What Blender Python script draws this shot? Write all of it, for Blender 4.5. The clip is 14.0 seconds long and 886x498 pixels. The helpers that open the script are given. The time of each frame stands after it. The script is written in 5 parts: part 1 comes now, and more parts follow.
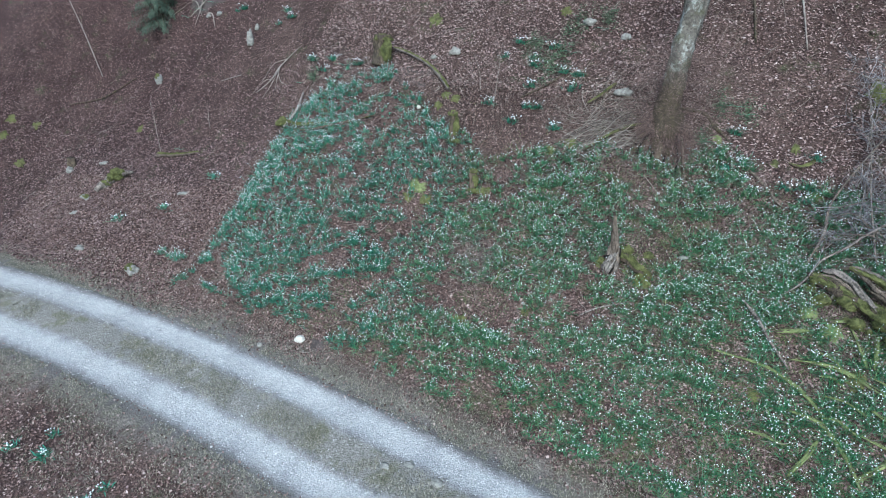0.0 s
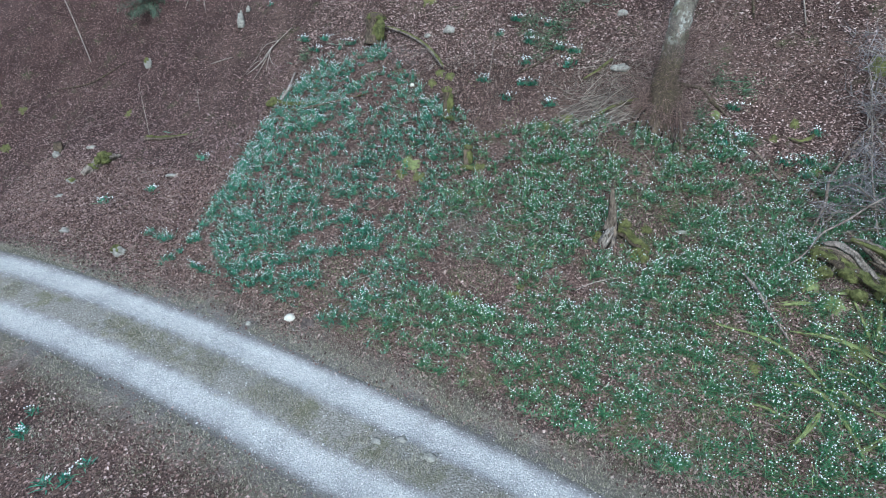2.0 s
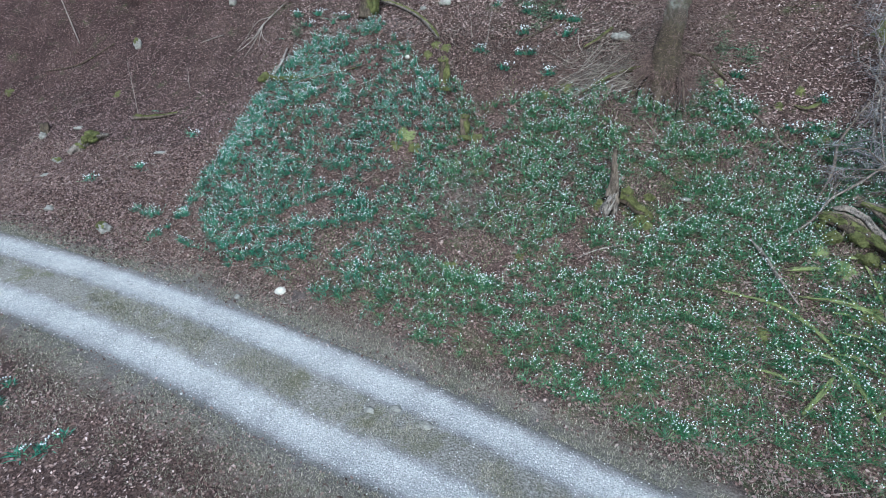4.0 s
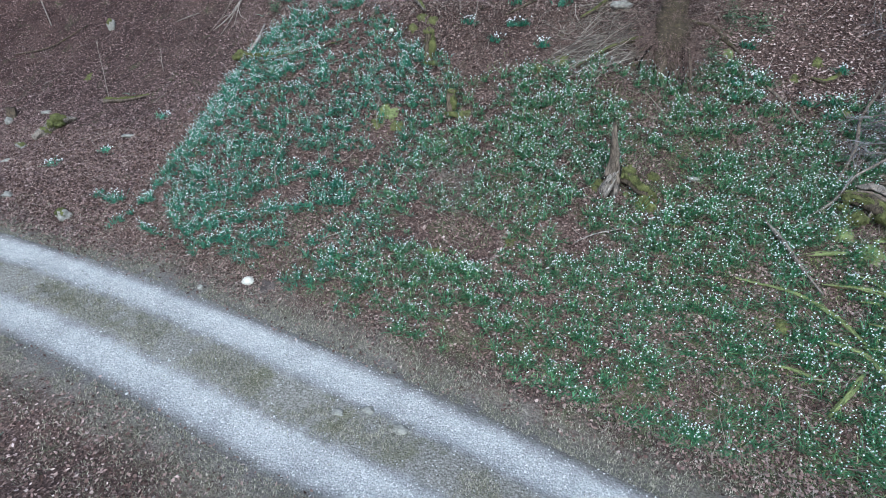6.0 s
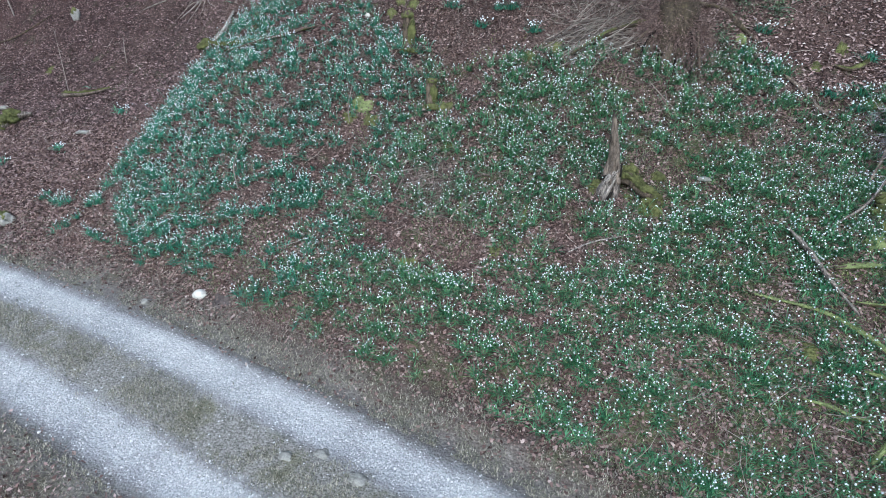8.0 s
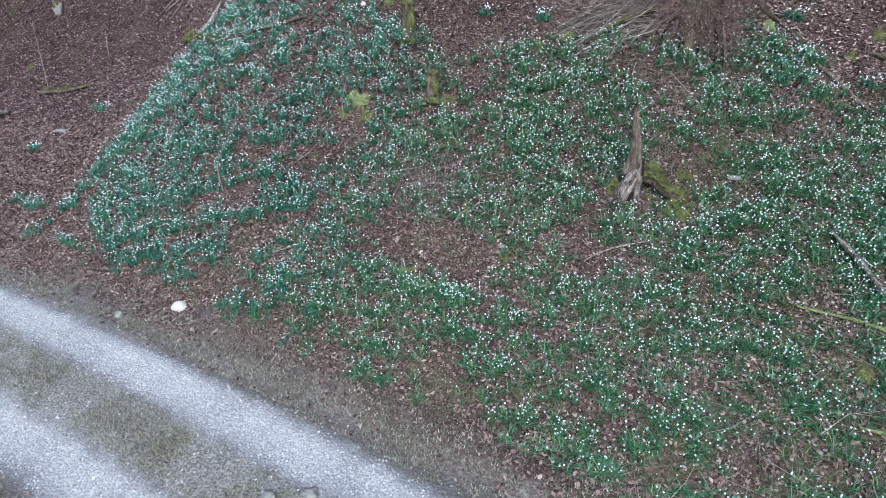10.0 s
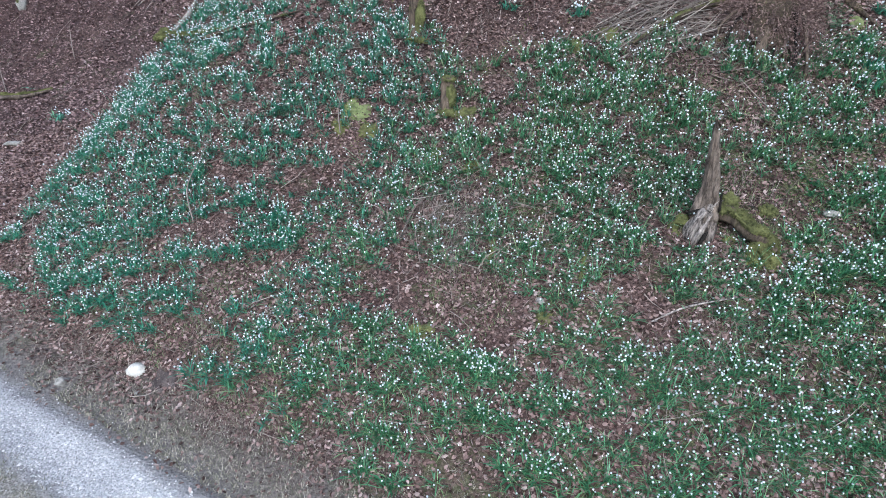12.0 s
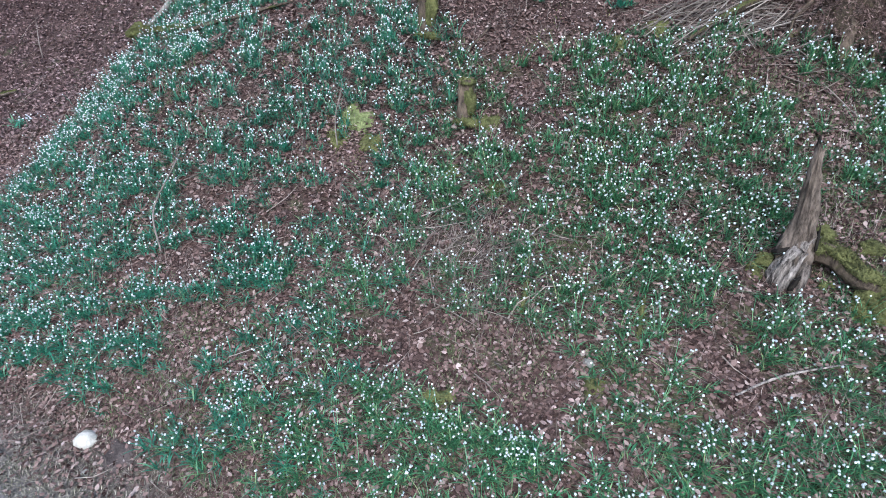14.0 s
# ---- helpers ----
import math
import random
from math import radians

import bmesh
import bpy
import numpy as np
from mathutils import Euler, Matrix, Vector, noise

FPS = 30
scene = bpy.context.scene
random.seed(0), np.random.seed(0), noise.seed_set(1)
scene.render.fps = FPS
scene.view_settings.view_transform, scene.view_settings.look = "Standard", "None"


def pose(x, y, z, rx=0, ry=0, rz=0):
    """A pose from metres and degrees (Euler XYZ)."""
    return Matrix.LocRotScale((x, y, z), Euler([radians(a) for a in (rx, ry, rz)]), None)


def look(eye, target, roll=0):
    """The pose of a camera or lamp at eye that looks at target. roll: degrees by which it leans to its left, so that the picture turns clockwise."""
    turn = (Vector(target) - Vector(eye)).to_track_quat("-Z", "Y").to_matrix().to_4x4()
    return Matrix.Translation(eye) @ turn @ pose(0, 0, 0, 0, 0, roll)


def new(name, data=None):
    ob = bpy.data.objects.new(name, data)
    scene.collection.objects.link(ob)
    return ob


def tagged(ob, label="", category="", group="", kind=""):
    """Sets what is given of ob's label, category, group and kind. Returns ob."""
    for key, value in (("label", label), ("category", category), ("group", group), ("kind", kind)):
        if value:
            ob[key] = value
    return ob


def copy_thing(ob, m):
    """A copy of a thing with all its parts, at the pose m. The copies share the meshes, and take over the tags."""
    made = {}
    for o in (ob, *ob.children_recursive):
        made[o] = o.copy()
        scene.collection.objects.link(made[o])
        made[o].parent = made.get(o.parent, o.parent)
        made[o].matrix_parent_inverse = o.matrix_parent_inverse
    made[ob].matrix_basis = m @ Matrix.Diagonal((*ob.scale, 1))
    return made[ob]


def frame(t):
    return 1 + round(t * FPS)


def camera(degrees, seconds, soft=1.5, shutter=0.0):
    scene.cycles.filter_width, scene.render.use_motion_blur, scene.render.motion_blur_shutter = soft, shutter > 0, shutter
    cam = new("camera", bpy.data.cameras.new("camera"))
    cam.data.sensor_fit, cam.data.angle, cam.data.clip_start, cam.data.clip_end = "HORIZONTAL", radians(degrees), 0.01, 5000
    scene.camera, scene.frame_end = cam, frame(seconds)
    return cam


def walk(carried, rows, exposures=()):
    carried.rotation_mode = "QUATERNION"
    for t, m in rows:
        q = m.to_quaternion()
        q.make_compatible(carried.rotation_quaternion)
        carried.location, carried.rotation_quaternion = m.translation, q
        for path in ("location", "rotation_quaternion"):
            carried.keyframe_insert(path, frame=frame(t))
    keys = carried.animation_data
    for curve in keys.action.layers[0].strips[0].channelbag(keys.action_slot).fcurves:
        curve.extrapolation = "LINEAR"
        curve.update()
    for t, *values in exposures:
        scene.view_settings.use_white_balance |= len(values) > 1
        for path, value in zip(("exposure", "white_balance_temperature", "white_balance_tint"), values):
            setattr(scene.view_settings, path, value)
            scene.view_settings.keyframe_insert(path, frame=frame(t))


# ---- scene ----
cam = camera(80, 14.0, soft=0.9)
PATH = [
    (0, (2.603, -1.034, 6.833), (1.818, 0.635, 6.061), 3.9),
    (0.5, (2.619, -1.027, 6.72), (1.837, 0.645, 5.949), 4.0),
    (1, (2.644, -1.018, 6.557), (1.866, 0.657, 5.789), 4.0),
    (1.5, (2.647, -1.003, 6.399), (1.872, 0.674, 5.632), 4.1),
    (2, (2.65, -0.984, 6.209), (1.88, 0.697, 5.446), 4.1),
    (2.5, (2.653, -0.96, 6.06), (1.887, 0.723, 5.298), 4.2),
    (3, (2.662, -0.945, 5.852), (1.898, 0.741, 5.093), 4.2),
    (5.5, (2.625, -0.351, 4.96), (1.869, 1.341, 4.209), 4.2),
    (6, (2.606, -0.008, 4.843), (1.85, 1.684, 4.09), 4.2),
    (6.5, (2.583, 0.334, 4.784), (1.828, 2.025, 4.03), 4.1),
    (7, (2.55, 0.701, 4.702), (1.795, 2.393, 3.948), 4.1),
    (7.5, (2.504, 1.002, 4.636), (1.75, 2.695, 3.884), 4.2),
    (9.8, (2.154, 1.703, 4.327), (1.407, 3.403, 3.586), 4.2),
    (10, (2.087, 1.835, 4.336), (1.338, 3.534, 3.592), 4.1),
    (10.5, (1.87, 2.157, 4.341), (1.123, 3.858, 3.598), 4.2),
    (11, (1.609, 2.528, 4.337), (0.866, 4.228, 3.59), 4.2),
    (11.5, (1.364, 2.87, 4.331), (0.624, 4.571, 3.584), 4.2),
    (12, (1.101, 3.232, 4.32), (0.364, 4.935, 3.572), 4.2),
    (12.5, (0.871, 3.562, 4.295), (0.136, 5.264, 3.543), 4.2),
    (13, (0.639, 3.897, 4.268), (-0.093, 5.599, 3.517), 4.2),
    (13.5, (0.461, 4.162, 4.248), (-0.271, 5.866, 3.499), 4.3),
    (14, (0.362, 4.308, 4.249), (-0.369, 6.012, 3.5), 4.3),
]
walk(cam, [(t, look(eye, target, roll)) for t, eye, target, roll in PATH], [(0, 0.76, 5360, 0), (7, 0.72, 5450, 3), (14, 0.84, 5540, 11)])

# ---- light: an even, overcast early-spring sky ----
world = bpy.data.worlds.new("sky")
scene.world = world
world.use_nodes = True
nt = world.node_tree
sky = nt.nodes.new("ShaderNodeTexSky")
sky.sky_type, sky.sun_disc = "NISHITA", False
sky.sun_elevation, sky.sun_rotation = radians(40), radians(163)
sky.dust_density = 4.0
nt.links.new(sky.outputs[0], nt.nodes["Background"].inputs[0])
nt.nodes["Background"].inputs[1].default_value = 0.13
sun = new("sun", bpy.data.lights.new("sun", "SUN"))
sun.data.energy, sun.data.angle, sun.data.color = 1.5, radians(60), (1.0, 0.98, 0.96)
sun.matrix_world = look((4.2, -13.7, 12), (0, 0, 0))


# ---- materials ----
class Nodes:
    """Short names for the nodes of one material."""

    def __init__(self, name, rough=0.9):
        self.m = bpy.data.materials.new(name)
        self.m.use_nodes = True
        self.t = self.m.node_tree
        self.b = self.t.nodes["Principled BSDF"]
        self.b.inputs["Roughness"].default_value = rough
        self.b.inputs["Specular IOR Level"].default_value = 0.25

    def node(self, kind, **values):
        n = self.t.nodes.new("ShaderNode" + kind)
        for k, v in values.items():
            setattr(n, k, v)
        return n

    def put(self, socket, v):
        if hasattr(v, "is_linked"):
            self.t.links.new(v, socket)
        elif isinstance(v, (tuple, list)) and len(v) == 3 and socket.type == "RGBA":
            socket.default_value = (*v, 1)
        else:
            socket.default_value = v

    def place(self):
        return self.node("NewGeometry").outputs["Position"]

    def noise(self, scale, detail=4.0, rough=0.6, at=None):
        n = self.node("TexNoise")
        self.put(n.inputs["Vector"], at or self.place())
        n.inputs["Scale"].default_value, n.inputs["Detail"].default_value = scale, detail
        n.inputs["Roughness"].default_value = rough
        return n.outputs["Fac"]

    def cells(self, scale, what="Color", at=None):
        n = self.node("TexVoronoi")
        self.put(n.inputs["Vector"], at or self.place())
        n.inputs["Scale"].default_value = scale
        return n.outputs[what]

    def calc(self, op, a, b=0.0, clamp=False):
        n = self.node("Math", operation=op, use_clamp=clamp)
        self.put(n.inputs[0], a)
        self.put(n.inputs[1], b)
        return n.outputs[0]

    def step(self, v, lo, hi):
        n = self.node("MapRange", interpolation_type="SMOOTHSTEP")
        self.put(n.inputs["Value"], v)
        n.inputs["From Min"].default_value, n.inputs["From Max"].default_value = lo, hi
        return n.outputs["Result"]

    def ramp(self, v, *stops):
        n = self.node("ValToRGB")
        e = n.color_ramp.elements
        while len(e) < len(stops):
            e.new(0.5)
        for q, (p, c) in zip(e, stops):
            q.position, q.color = p, (*c, 1)
        self.put(n.inputs[0], v)
        return n.outputs[0]

    def mix(self, f, a, b, how="MIX"):
        n = self.node("Mix", data_type="RGBA", blend_type=how)
        self.put(n.inputs[0], f)
        self.put(n.inputs[6], a)
        self.put(n.inputs[7], b)
        return n.outputs[2]

    def island(self):
        return self.node("NewGeometry").outputs["Random Per Island"]

    def done(self, colour, relief=None, depth=0.01, strength=0.6):
        self.put(self.b.inputs["Base Color"], colour)
        if relief is not None:
            n = self.node("Bump")
            n.inputs["Strength"].default_value, n.inputs["Distance"].default_value = strength, depth
            self.put(n.inputs["Height"], relief)
            self.t.links.new(n.outputs[0], self.b.inputs["Normal"])
        return self.m


def litter_colour(k):
    """Fallen beech leaves: a patchwork of browns under a slow change from red-brown to grey-brown."""
    warp = k.node("VectorMath", operation="ADD")
    k.put(warp.inputs[0], k.place())
    bend = k.node("TexNoise")
    k.put(bend.inputs["Vector"], k.place())
    bend.inputs["Scale"].default_value = 26
    soft = k.node("VectorMath", operation="SCALE")
    k.put(soft.inputs[0], bend.outputs["Color"])
    soft.inputs["Scale"].default_value = 0.05
    k.put(warp.inputs[1], soft.outputs[0])
    stops = ((0.0, (0.02, 0.014, 0.013)), (0.3, (0.075, 0.05, 0.045)), (0.55, (0.15, 0.108, 0.098)), (0.82, (0.27, 0.21, 0.195)), (1.0, (0.42, 0.355, 0.335)))
    one = k.ramp(k.cells(34, "Color", warp.outputs[0]), *stops)
    fine = k.ramp(k.cells(57, "Color", warp.outputs[0]), *stops)
    one = k.mix(k.step(k.noise(22, 3), 0.4, 0.6), one, fine)
    # darkened throughout: shade in the gaps between loose leaves is in this colour
    two = k.mix(k.step(k.noise(0.55, 3), 0.35, 0.7), (0.36, 0.32, 0.315), (0.62, 0.585, 0.565))
    return k.mix(1.0, one, two, "MULTIPLY")


def ground_material():
    k = Nodes("leaf_litter_ground", 0.95)
    uv = k.node("UVMap", uv_map="across").outputs[0]
    sep = k.node("SeparateXYZ")
    k.put(sep.inputs[0], uv)
    v = sep.outputs[1]
    c = litter_colour(k)
    # redder litter in the hollow, darkened for the shade under trees there
    hollow_shade = k.calc("MULTIPLY", k.step(k.calc("ADD", sep.outputs[0], k.calc("MULTIPLY", k.noise(0.4, 4), 5.0)), -7.5, -12.5), k.step(v, 3.0, 7.0))
    c = k.mix(hollow_shade, c, k.mix(1.0, c, (0.74, 0.66, 0.69), "MULTIPLY"))
    # moss and old grass in patches on the bank
    green = k.ramp(k.noise(38, 5), (0.3, (0.025, 0.042, 0.016)), (0.7, (0.1, 0.13, 0.055)))
    bank = k.calc("MULTIPLY", k.step(v, 1.0, 2.2), k.calc("MULTIPLY", k.step(sep.outputs[0], -6.0, 4.0), k.step(v, 8.2, 5.5)))
    c = k.mix(k.calc("MULTIPLY", k.step(k.calc("ADD", k.noise(1.5, 6, 0.7), k.calc("MULTIPLY", bank, 0.12)), 0.55, 0.72), 0.6), c, green)
    # the worn verge: trodden soil, thin grass
    wob = k.calc("ADD", v, k.calc("MULTIPLY", k.calc("SUBTRACT", k.noise(1.1, 6, 0.7), 0.5), 1.3))
    verge = k.ramp(k.noise(24, 6, 0.7), (0.3, (0.05, 0.045, 0.04)), (0.5, (0.18, 0.165, 0.145)), (0.7, (0.36, 0.335, 0.3)))
    verge = k.mix(k.calc("MULTIPLY", k.step(k.noise(2.6, 5, 0.7), 0.5, 0.66), 0.6), verge, k.ramp(k.noise(45, 4), (0.3, (0.055, 0.06, 0.03)), (0.7, (0.17, 0.175, 0.11))))
    away = k.calc("ABSOLUTE", wob)
    c = k.mix(k.calc("MULTIPLY", k.step(away, 2.0, 1.25), 0.85), c, verge)
    # dark crushed soil along the ruts, pale crushed limestone in them
    av = k.calc("ABSOLUTE", k.calc("SUBTRACT", k.calc("ABSOLUTE", v), 0.68))
    fray = k.calc("MULTIPLY", k.calc("SUBTRACT", k.noise(3.5, 7, 0.75), 0.5), 0.34)
    edge = k.calc("ADD", av, fray)
    soil = k.ramp(k.noise(60, 5, 0.7), (0.3, (0.055, 0.054, 0.056)), (0.7, (0.16, 0.156, 0.157)))
    c = k.mix(k.calc("MULTIPLY", k.step(edge, 0.8, 0.4), 0.8), c, soil)
    strip = k.ramp(k.noise(30, 6, 0.7), (0.32, (0.065, 0.062, 0.055)), (0.5, (0.2, 0.195, 0.178)), (0.7, (0.4, 0.395, 0.375)))
    strip = k.mix(k.calc("MULTIPLY", k.step(k.noise(1.7, 4), 0.5, 0.68), 0.7), strip, k.ramp(k.noise(40, 4), (0.3, (0.07, 0.068, 0.035)), (0.7, (0.18, 0.175, 0.105))))
    mid = k.step(k.calc("ADD", k.calc("ABSOLUTE", v), fray), 0.42, 0.26)
    c = k.mix(mid, c, strip)
    grit = k.mix(k.cells(70), k.ramp(k.cells(55), (0.0, (0.17, 0.178, 0.185)), (0.5, (0.37, 0.385, 0.395)), (1.0, (0.68, 0.695, 0.7))), (0.4, 0.415, 0.425))
    grit = k.mix(k.step(k.noise(1.3, 4), 0.35, 0.75), grit, k.mix(1.0, grit, (0.72, 0.72, 0.74), "MULTIPLY"))
    c = k.mix(k.step(edge, 0.46, 0.12), c, grit)
    h = k.calc("ADD", k.cells(30, "Distance"), k.noise(60, 4))
    return k.done(c, h, 0.02, 0.8)


def speckled(name, dark, light, scale=12.0, rough=0.85, fine=70.0, depth=0.01, local=False):
    """A surface with colour at two scales and a fine relief."""
    k = Nodes(name, rough)
    at = k.node("TexCoord").outputs["Object"] if local else None
    big, small = k.noise(scale, 4, 0.6, at), k.noise(fine, 5, 0.7, at)
    c = k.ramp(k.calc("ADD", k.calc("MULTIPLY", big, 0.6), k.calc("MULTIPLY", small, 0.4)), (0.34, dark), (0.66, light))
    return k.done(c, k.calc("ADD", big, small), depth, 0.7)


def varied(name, *stops, rough=0.7, gloss=0.3, thin=0.0):
    """One colour for each loose piece of a mesh."""
    k = Nodes(name, rough)
    k.b.inputs["Specular IOR Level"].default_value = gloss
    c = k.ramp(k.island(), *stops)
    c = k.mix(0.35, c, k.mix(1.0, c, k.ramp(k.noise(90, 3), (0.3, (0.6, 0.6, 0.6)), (0.7, (1.3, 1.3, 1.3))), "MULTIPLY"))
    if thin:
        glow, both = k.node("BsdfTranslucent"), k.node("MixShader")
        k.put(glow.inputs[0], c)
        both.inputs[0].default_value = thin
        k.t.links.new(k.b.outputs[0], both.inputs[1])
        k.t.links.new(glow.outputs[0], both.inputs[2])
        k.t.links.new(both.outputs[0], k.t.nodes["Material Output"].inputs[0])
    return k.done(c)


def bark_material(name, dark, light, moss, amount, drawn=0.22):
    """Ridged wood or bark with moss and lichen on part of it."""
    k = Nodes(name, 0.9)
    at = k.node("TexCoord").outputs["Object"]
    m = k.node("Mapping")
    k.put(m.inputs["Vector"], at)
    m.inputs["Scale"].default_value = (1, 1, drawn)
    grain = k.noise(34, 6, 0.7, m.outputs[0])
    c = k.ramp(k.calc("ADD", k.calc("MULTIPLY", grain, 0.65), k.calc("MULTIPLY", k.noise(5, 4, 0.6, at), 0.35)), (0.4, dark), (0.62, light))
    c = k.mix(k.step(k.noise(4.5, 6, 0.7, at), 0.62 - amount, 0.78 - amount), c, k.mix(k.noise(60, 3), moss, tuple(q * 2.2 for q in moss)))
    return k.done(c, grain, 0.02, 0.9)


MAT_GROUND = ground_material()
MAT_LEAF = varied("fallen_beech_leaves", (0.0, (0.035, 0.022, 0.019)), (0.28, (0.1, 0.064, 0.056)), (0.6, (0.175, 0.122, 0.11)),
                  (0.9, (0.26, 0.195, 0.178)), (1.0, (0.38, 0.32, 0.295)), rough=0.8, gloss=0.15)
# the hollow's leaves, toned for the weaker light under its trees
MAT_HOLLOWLEAF = varied("hollow_beech_leaves", (0.0, (0.03, 0.02, 0.02)), (0.3, (0.095, 0.061, 0.06)), (0.65, (0.185, 0.13, 0.127)),
                     (0.92, (0.27, 0.2, 0.194)), (1.0, (0.36, 0.295, 0.287)), rough=0.7, gloss=0.15)
# paler leaves, brightened also for the more open light up the slope
MAT_PALELEAF = varied("pale_beech_leaves", (0.0, (0.055, 0.035, 0.033)), (0.28, (0.15, 0.1, 0.094)), (0.6, (0.28, 0.205, 0.195)),
                     (0.9, (0.4, 0.32, 0.305)), (1.0, (0.52, 0.45, 0.435)), rough=0.85, gloss=0.15)
# bluish green: distance haze and sky sheen put into the leaf colour
MAT_BLADE = varied("snowflake_leaves", (0.0, (0.022, 0.12, 0.075)), (0.5, (0.055, 0.26, 0.17)), (0.85, (0.1, 0.4, 0.27)), (1.0, (0.26, 0.46, 0.22)), rough=0.33, gloss=0.6, thin=0.35)
MAT_BANKBLADE = varied("bank_snowflake_leaves", (0.0, (0.032, 0.1, 0.045)), (0.5, (0.072, 0.245, 0.118)), (0.85, (0.15, 0.4, 0.2)), (1.0, (0.33, 0.45, 0.2)), rough=0.33, gloss=0.6, thin=0.35)
MAT_BELL = varied("white_blossoms", (0.0, (0.4, 0.47, 0.5)), (0.35, (0.68, 0.75, 0.8)), (1.0, (0.85, 0.9, 0.94)), rough=0.5, thin=0.3)
MAT_GREEN = varied("short_green_grass", (0.0, (0.05, 0.06, 0.035)), (0.5, (0.19, 0.185, 0.135)), (1.0, (0.46, 0.44, 0.37)))
MAT_FINE = varied("fine_moss_grass", (0.0, (0.05, 0.09, 0.035)), (0.6, (0.12, 0.19, 0.08)), (1.0, (0.27, 0.31, 0.17)))
MAT_TWIG = varied("dead_twigs", (0.0, (0.06, 0.052, 0.046)), (0.5, (0.17, 0.147, 0.128)), (1.0, (0.36, 0.325, 0.29)), rough=0.85)
MAT_GRAVEL = varied("limestone_gravel", (0.0, (0.2, 0.21, 0.215)), (0.5, (0.4, 0.41, 0.415)), (1.0, (0.6, 0.61, 0.61)), rough=0.9)
MAT_MOSS = speckled("moss", (0.04, 0.048, 0.02), (0.205, 0.22, 0.085), 8, 1.0, 60, 0.04)
MAT_PALEMOSS = speckled("pale_feathery_moss", (0.085, 0.11, 0.045), (0.29, 0.35, 0.15), 7, 1.0, 45, 0.04)
MAT_MOSSTUFT = varied("loose_moss_tufts", (0.0, (0.09, 0.12, 0.04)), (0.5, (0.2, 0.25, 0.095)), (1.0, (0.34, 0.38, 0.17)), rough=1.0)
MAT_BRUSH = varied("grey_brush_twigs", (0.0, (0.07, 0.067, 0.074)), (0.5, (0.18, 0.175, 0.19)), (1.0, (0.36, 0.355, 0.375)), rough=0.85)
MAT_SHOOT = varied("thin_red_shoots", (0.0, (0.08, 0.054, 0.048)), (0.6, (0.19, 0.133, 0.12)), (1.0, (0.34, 0.262, 0.238)), rough=0.85)
MAT_BRAMBLE = varied("bramble_leaves", (0.0, (0.03, 0.065, 0.035)), (0.6, (0.075, 0.135, 0.075)), (1.0, (0.15, 0.21, 0.12)), rough=0.5)
MAT_STRAW = varied("grey_straw", (0.0, (0.1, 0.085, 0.075)), (0.5, (0.2, 0.175, 0.155)), (1.0, (0.34, 0.305, 0.275)), rough=0.85)
MAT_WOOD = bark_material("weathered_grey_wood", (0.035, 0.03, 0.027), (0.46, 0.425, 0.39), (0.04, 0.045, 0.012), -0.02)
MAT_SPIRE = bark_material("brown_splintered_wood", (0.04, 0.032, 0.026), (0.24, 0.2, 0.165), (0.04, 0.042, 0.014), -0.03)
MAT_GREYWOOD = bark_material("bare_grey_wood", (0.035, 0.03, 0.027), (0.3, 0.265, 0.235), (0.05, 0.052, 0.014), -0.02)
MAT_DARKWOOD = bark_material("rotten_brown_wood", (0.025, 0.02, 0.016), (0.15, 0.12, 0.09), (0.045, 0.05, 0.013), 0.08)


FOOT = 5.1  # height of the beech's foot


def trunk_bark():
    """Beech bark: grey-green, with pale lichen blotches and dark streaks."""
    k = Nodes("beech_bark", 0.9)
    at = k.node("TexCoord").outputs["Object"]
    m = k.node("Mapping")
    k.put(m.inputs["Vector"], at)
    m.inputs["Scale"].default_value = (1, 1, 0.3)
    c = k.ramp(k.noise(16, 6, 0.7, at), (0.32, (0.05, 0.045, 0.04)), (0.66, (0.2, 0.185, 0.16)))
    c = k.mix(k.step(k.noise(3.6, 5, 0.7, at), 0.5, 0.6), c, k.ramp(k.noise(40, 4, 0.6, at), (0.3, (0.2, 0.215, 0.2)), (0.7, (0.42, 0.44, 0.41))))
    c = k.mix(k.calc("MULTIPLY", k.step(k.noise(5, 5, 0.7, m.outputs[0]), 0.54, 0.68), 0.75), c, (0.045, 0.042, 0.033))
    c = k.mix(k.calc("MULTIPLY", k.step(k.noise(2.3, 4, 0.6, at), 0.5, 0.7), 0.5), c, (0.1, 0.11, 0.05))
    # brown rough foot with moss, no lichen; browns darkened for its shade
    sep = k.node("SeparateXYZ")
    k.put(sep.inputs[0], at)
    low = k.step(k.calc("ADD", sep.outputs[2], k.calc("MULTIPLY", k.noise(4, 4, 0.6, at), 0.9)), FOOT + 2.0, FOOT + 1.1)
    c = k.mix(low, c, k.ramp(k.noise(22, 6, 0.75, at), (0.32, (0.025, 0.02, 0.015)), (0.55, (0.085, 0.068, 0.05)), (0.7, (0.12, 0.117, 0.058))))
    return k.done(c, k.noise(30, 5, 0.7, at), 0.03, 0.9)


MAT_BARK = trunk_bark()
# near-black that stands for deep shade in gaps and at the beech's foot
MAT_SHADE = speckled("near_black_shade", (0.006, 0.005, 0.004), (0.02, 0.017, 0.014))
MAT_STONE = speckled("limestone", (0.11, 0.11, 0.1), (0.34, 0.34, 0.315), 14, 0.9, 60, 0.01, True)
MAT_PALE = bark_material("pale_dry_stem", (0.15, 0.13, 0.115), (0.34, 0.31, 0.285), (0.1, 0.1, 0.08), -0.05)
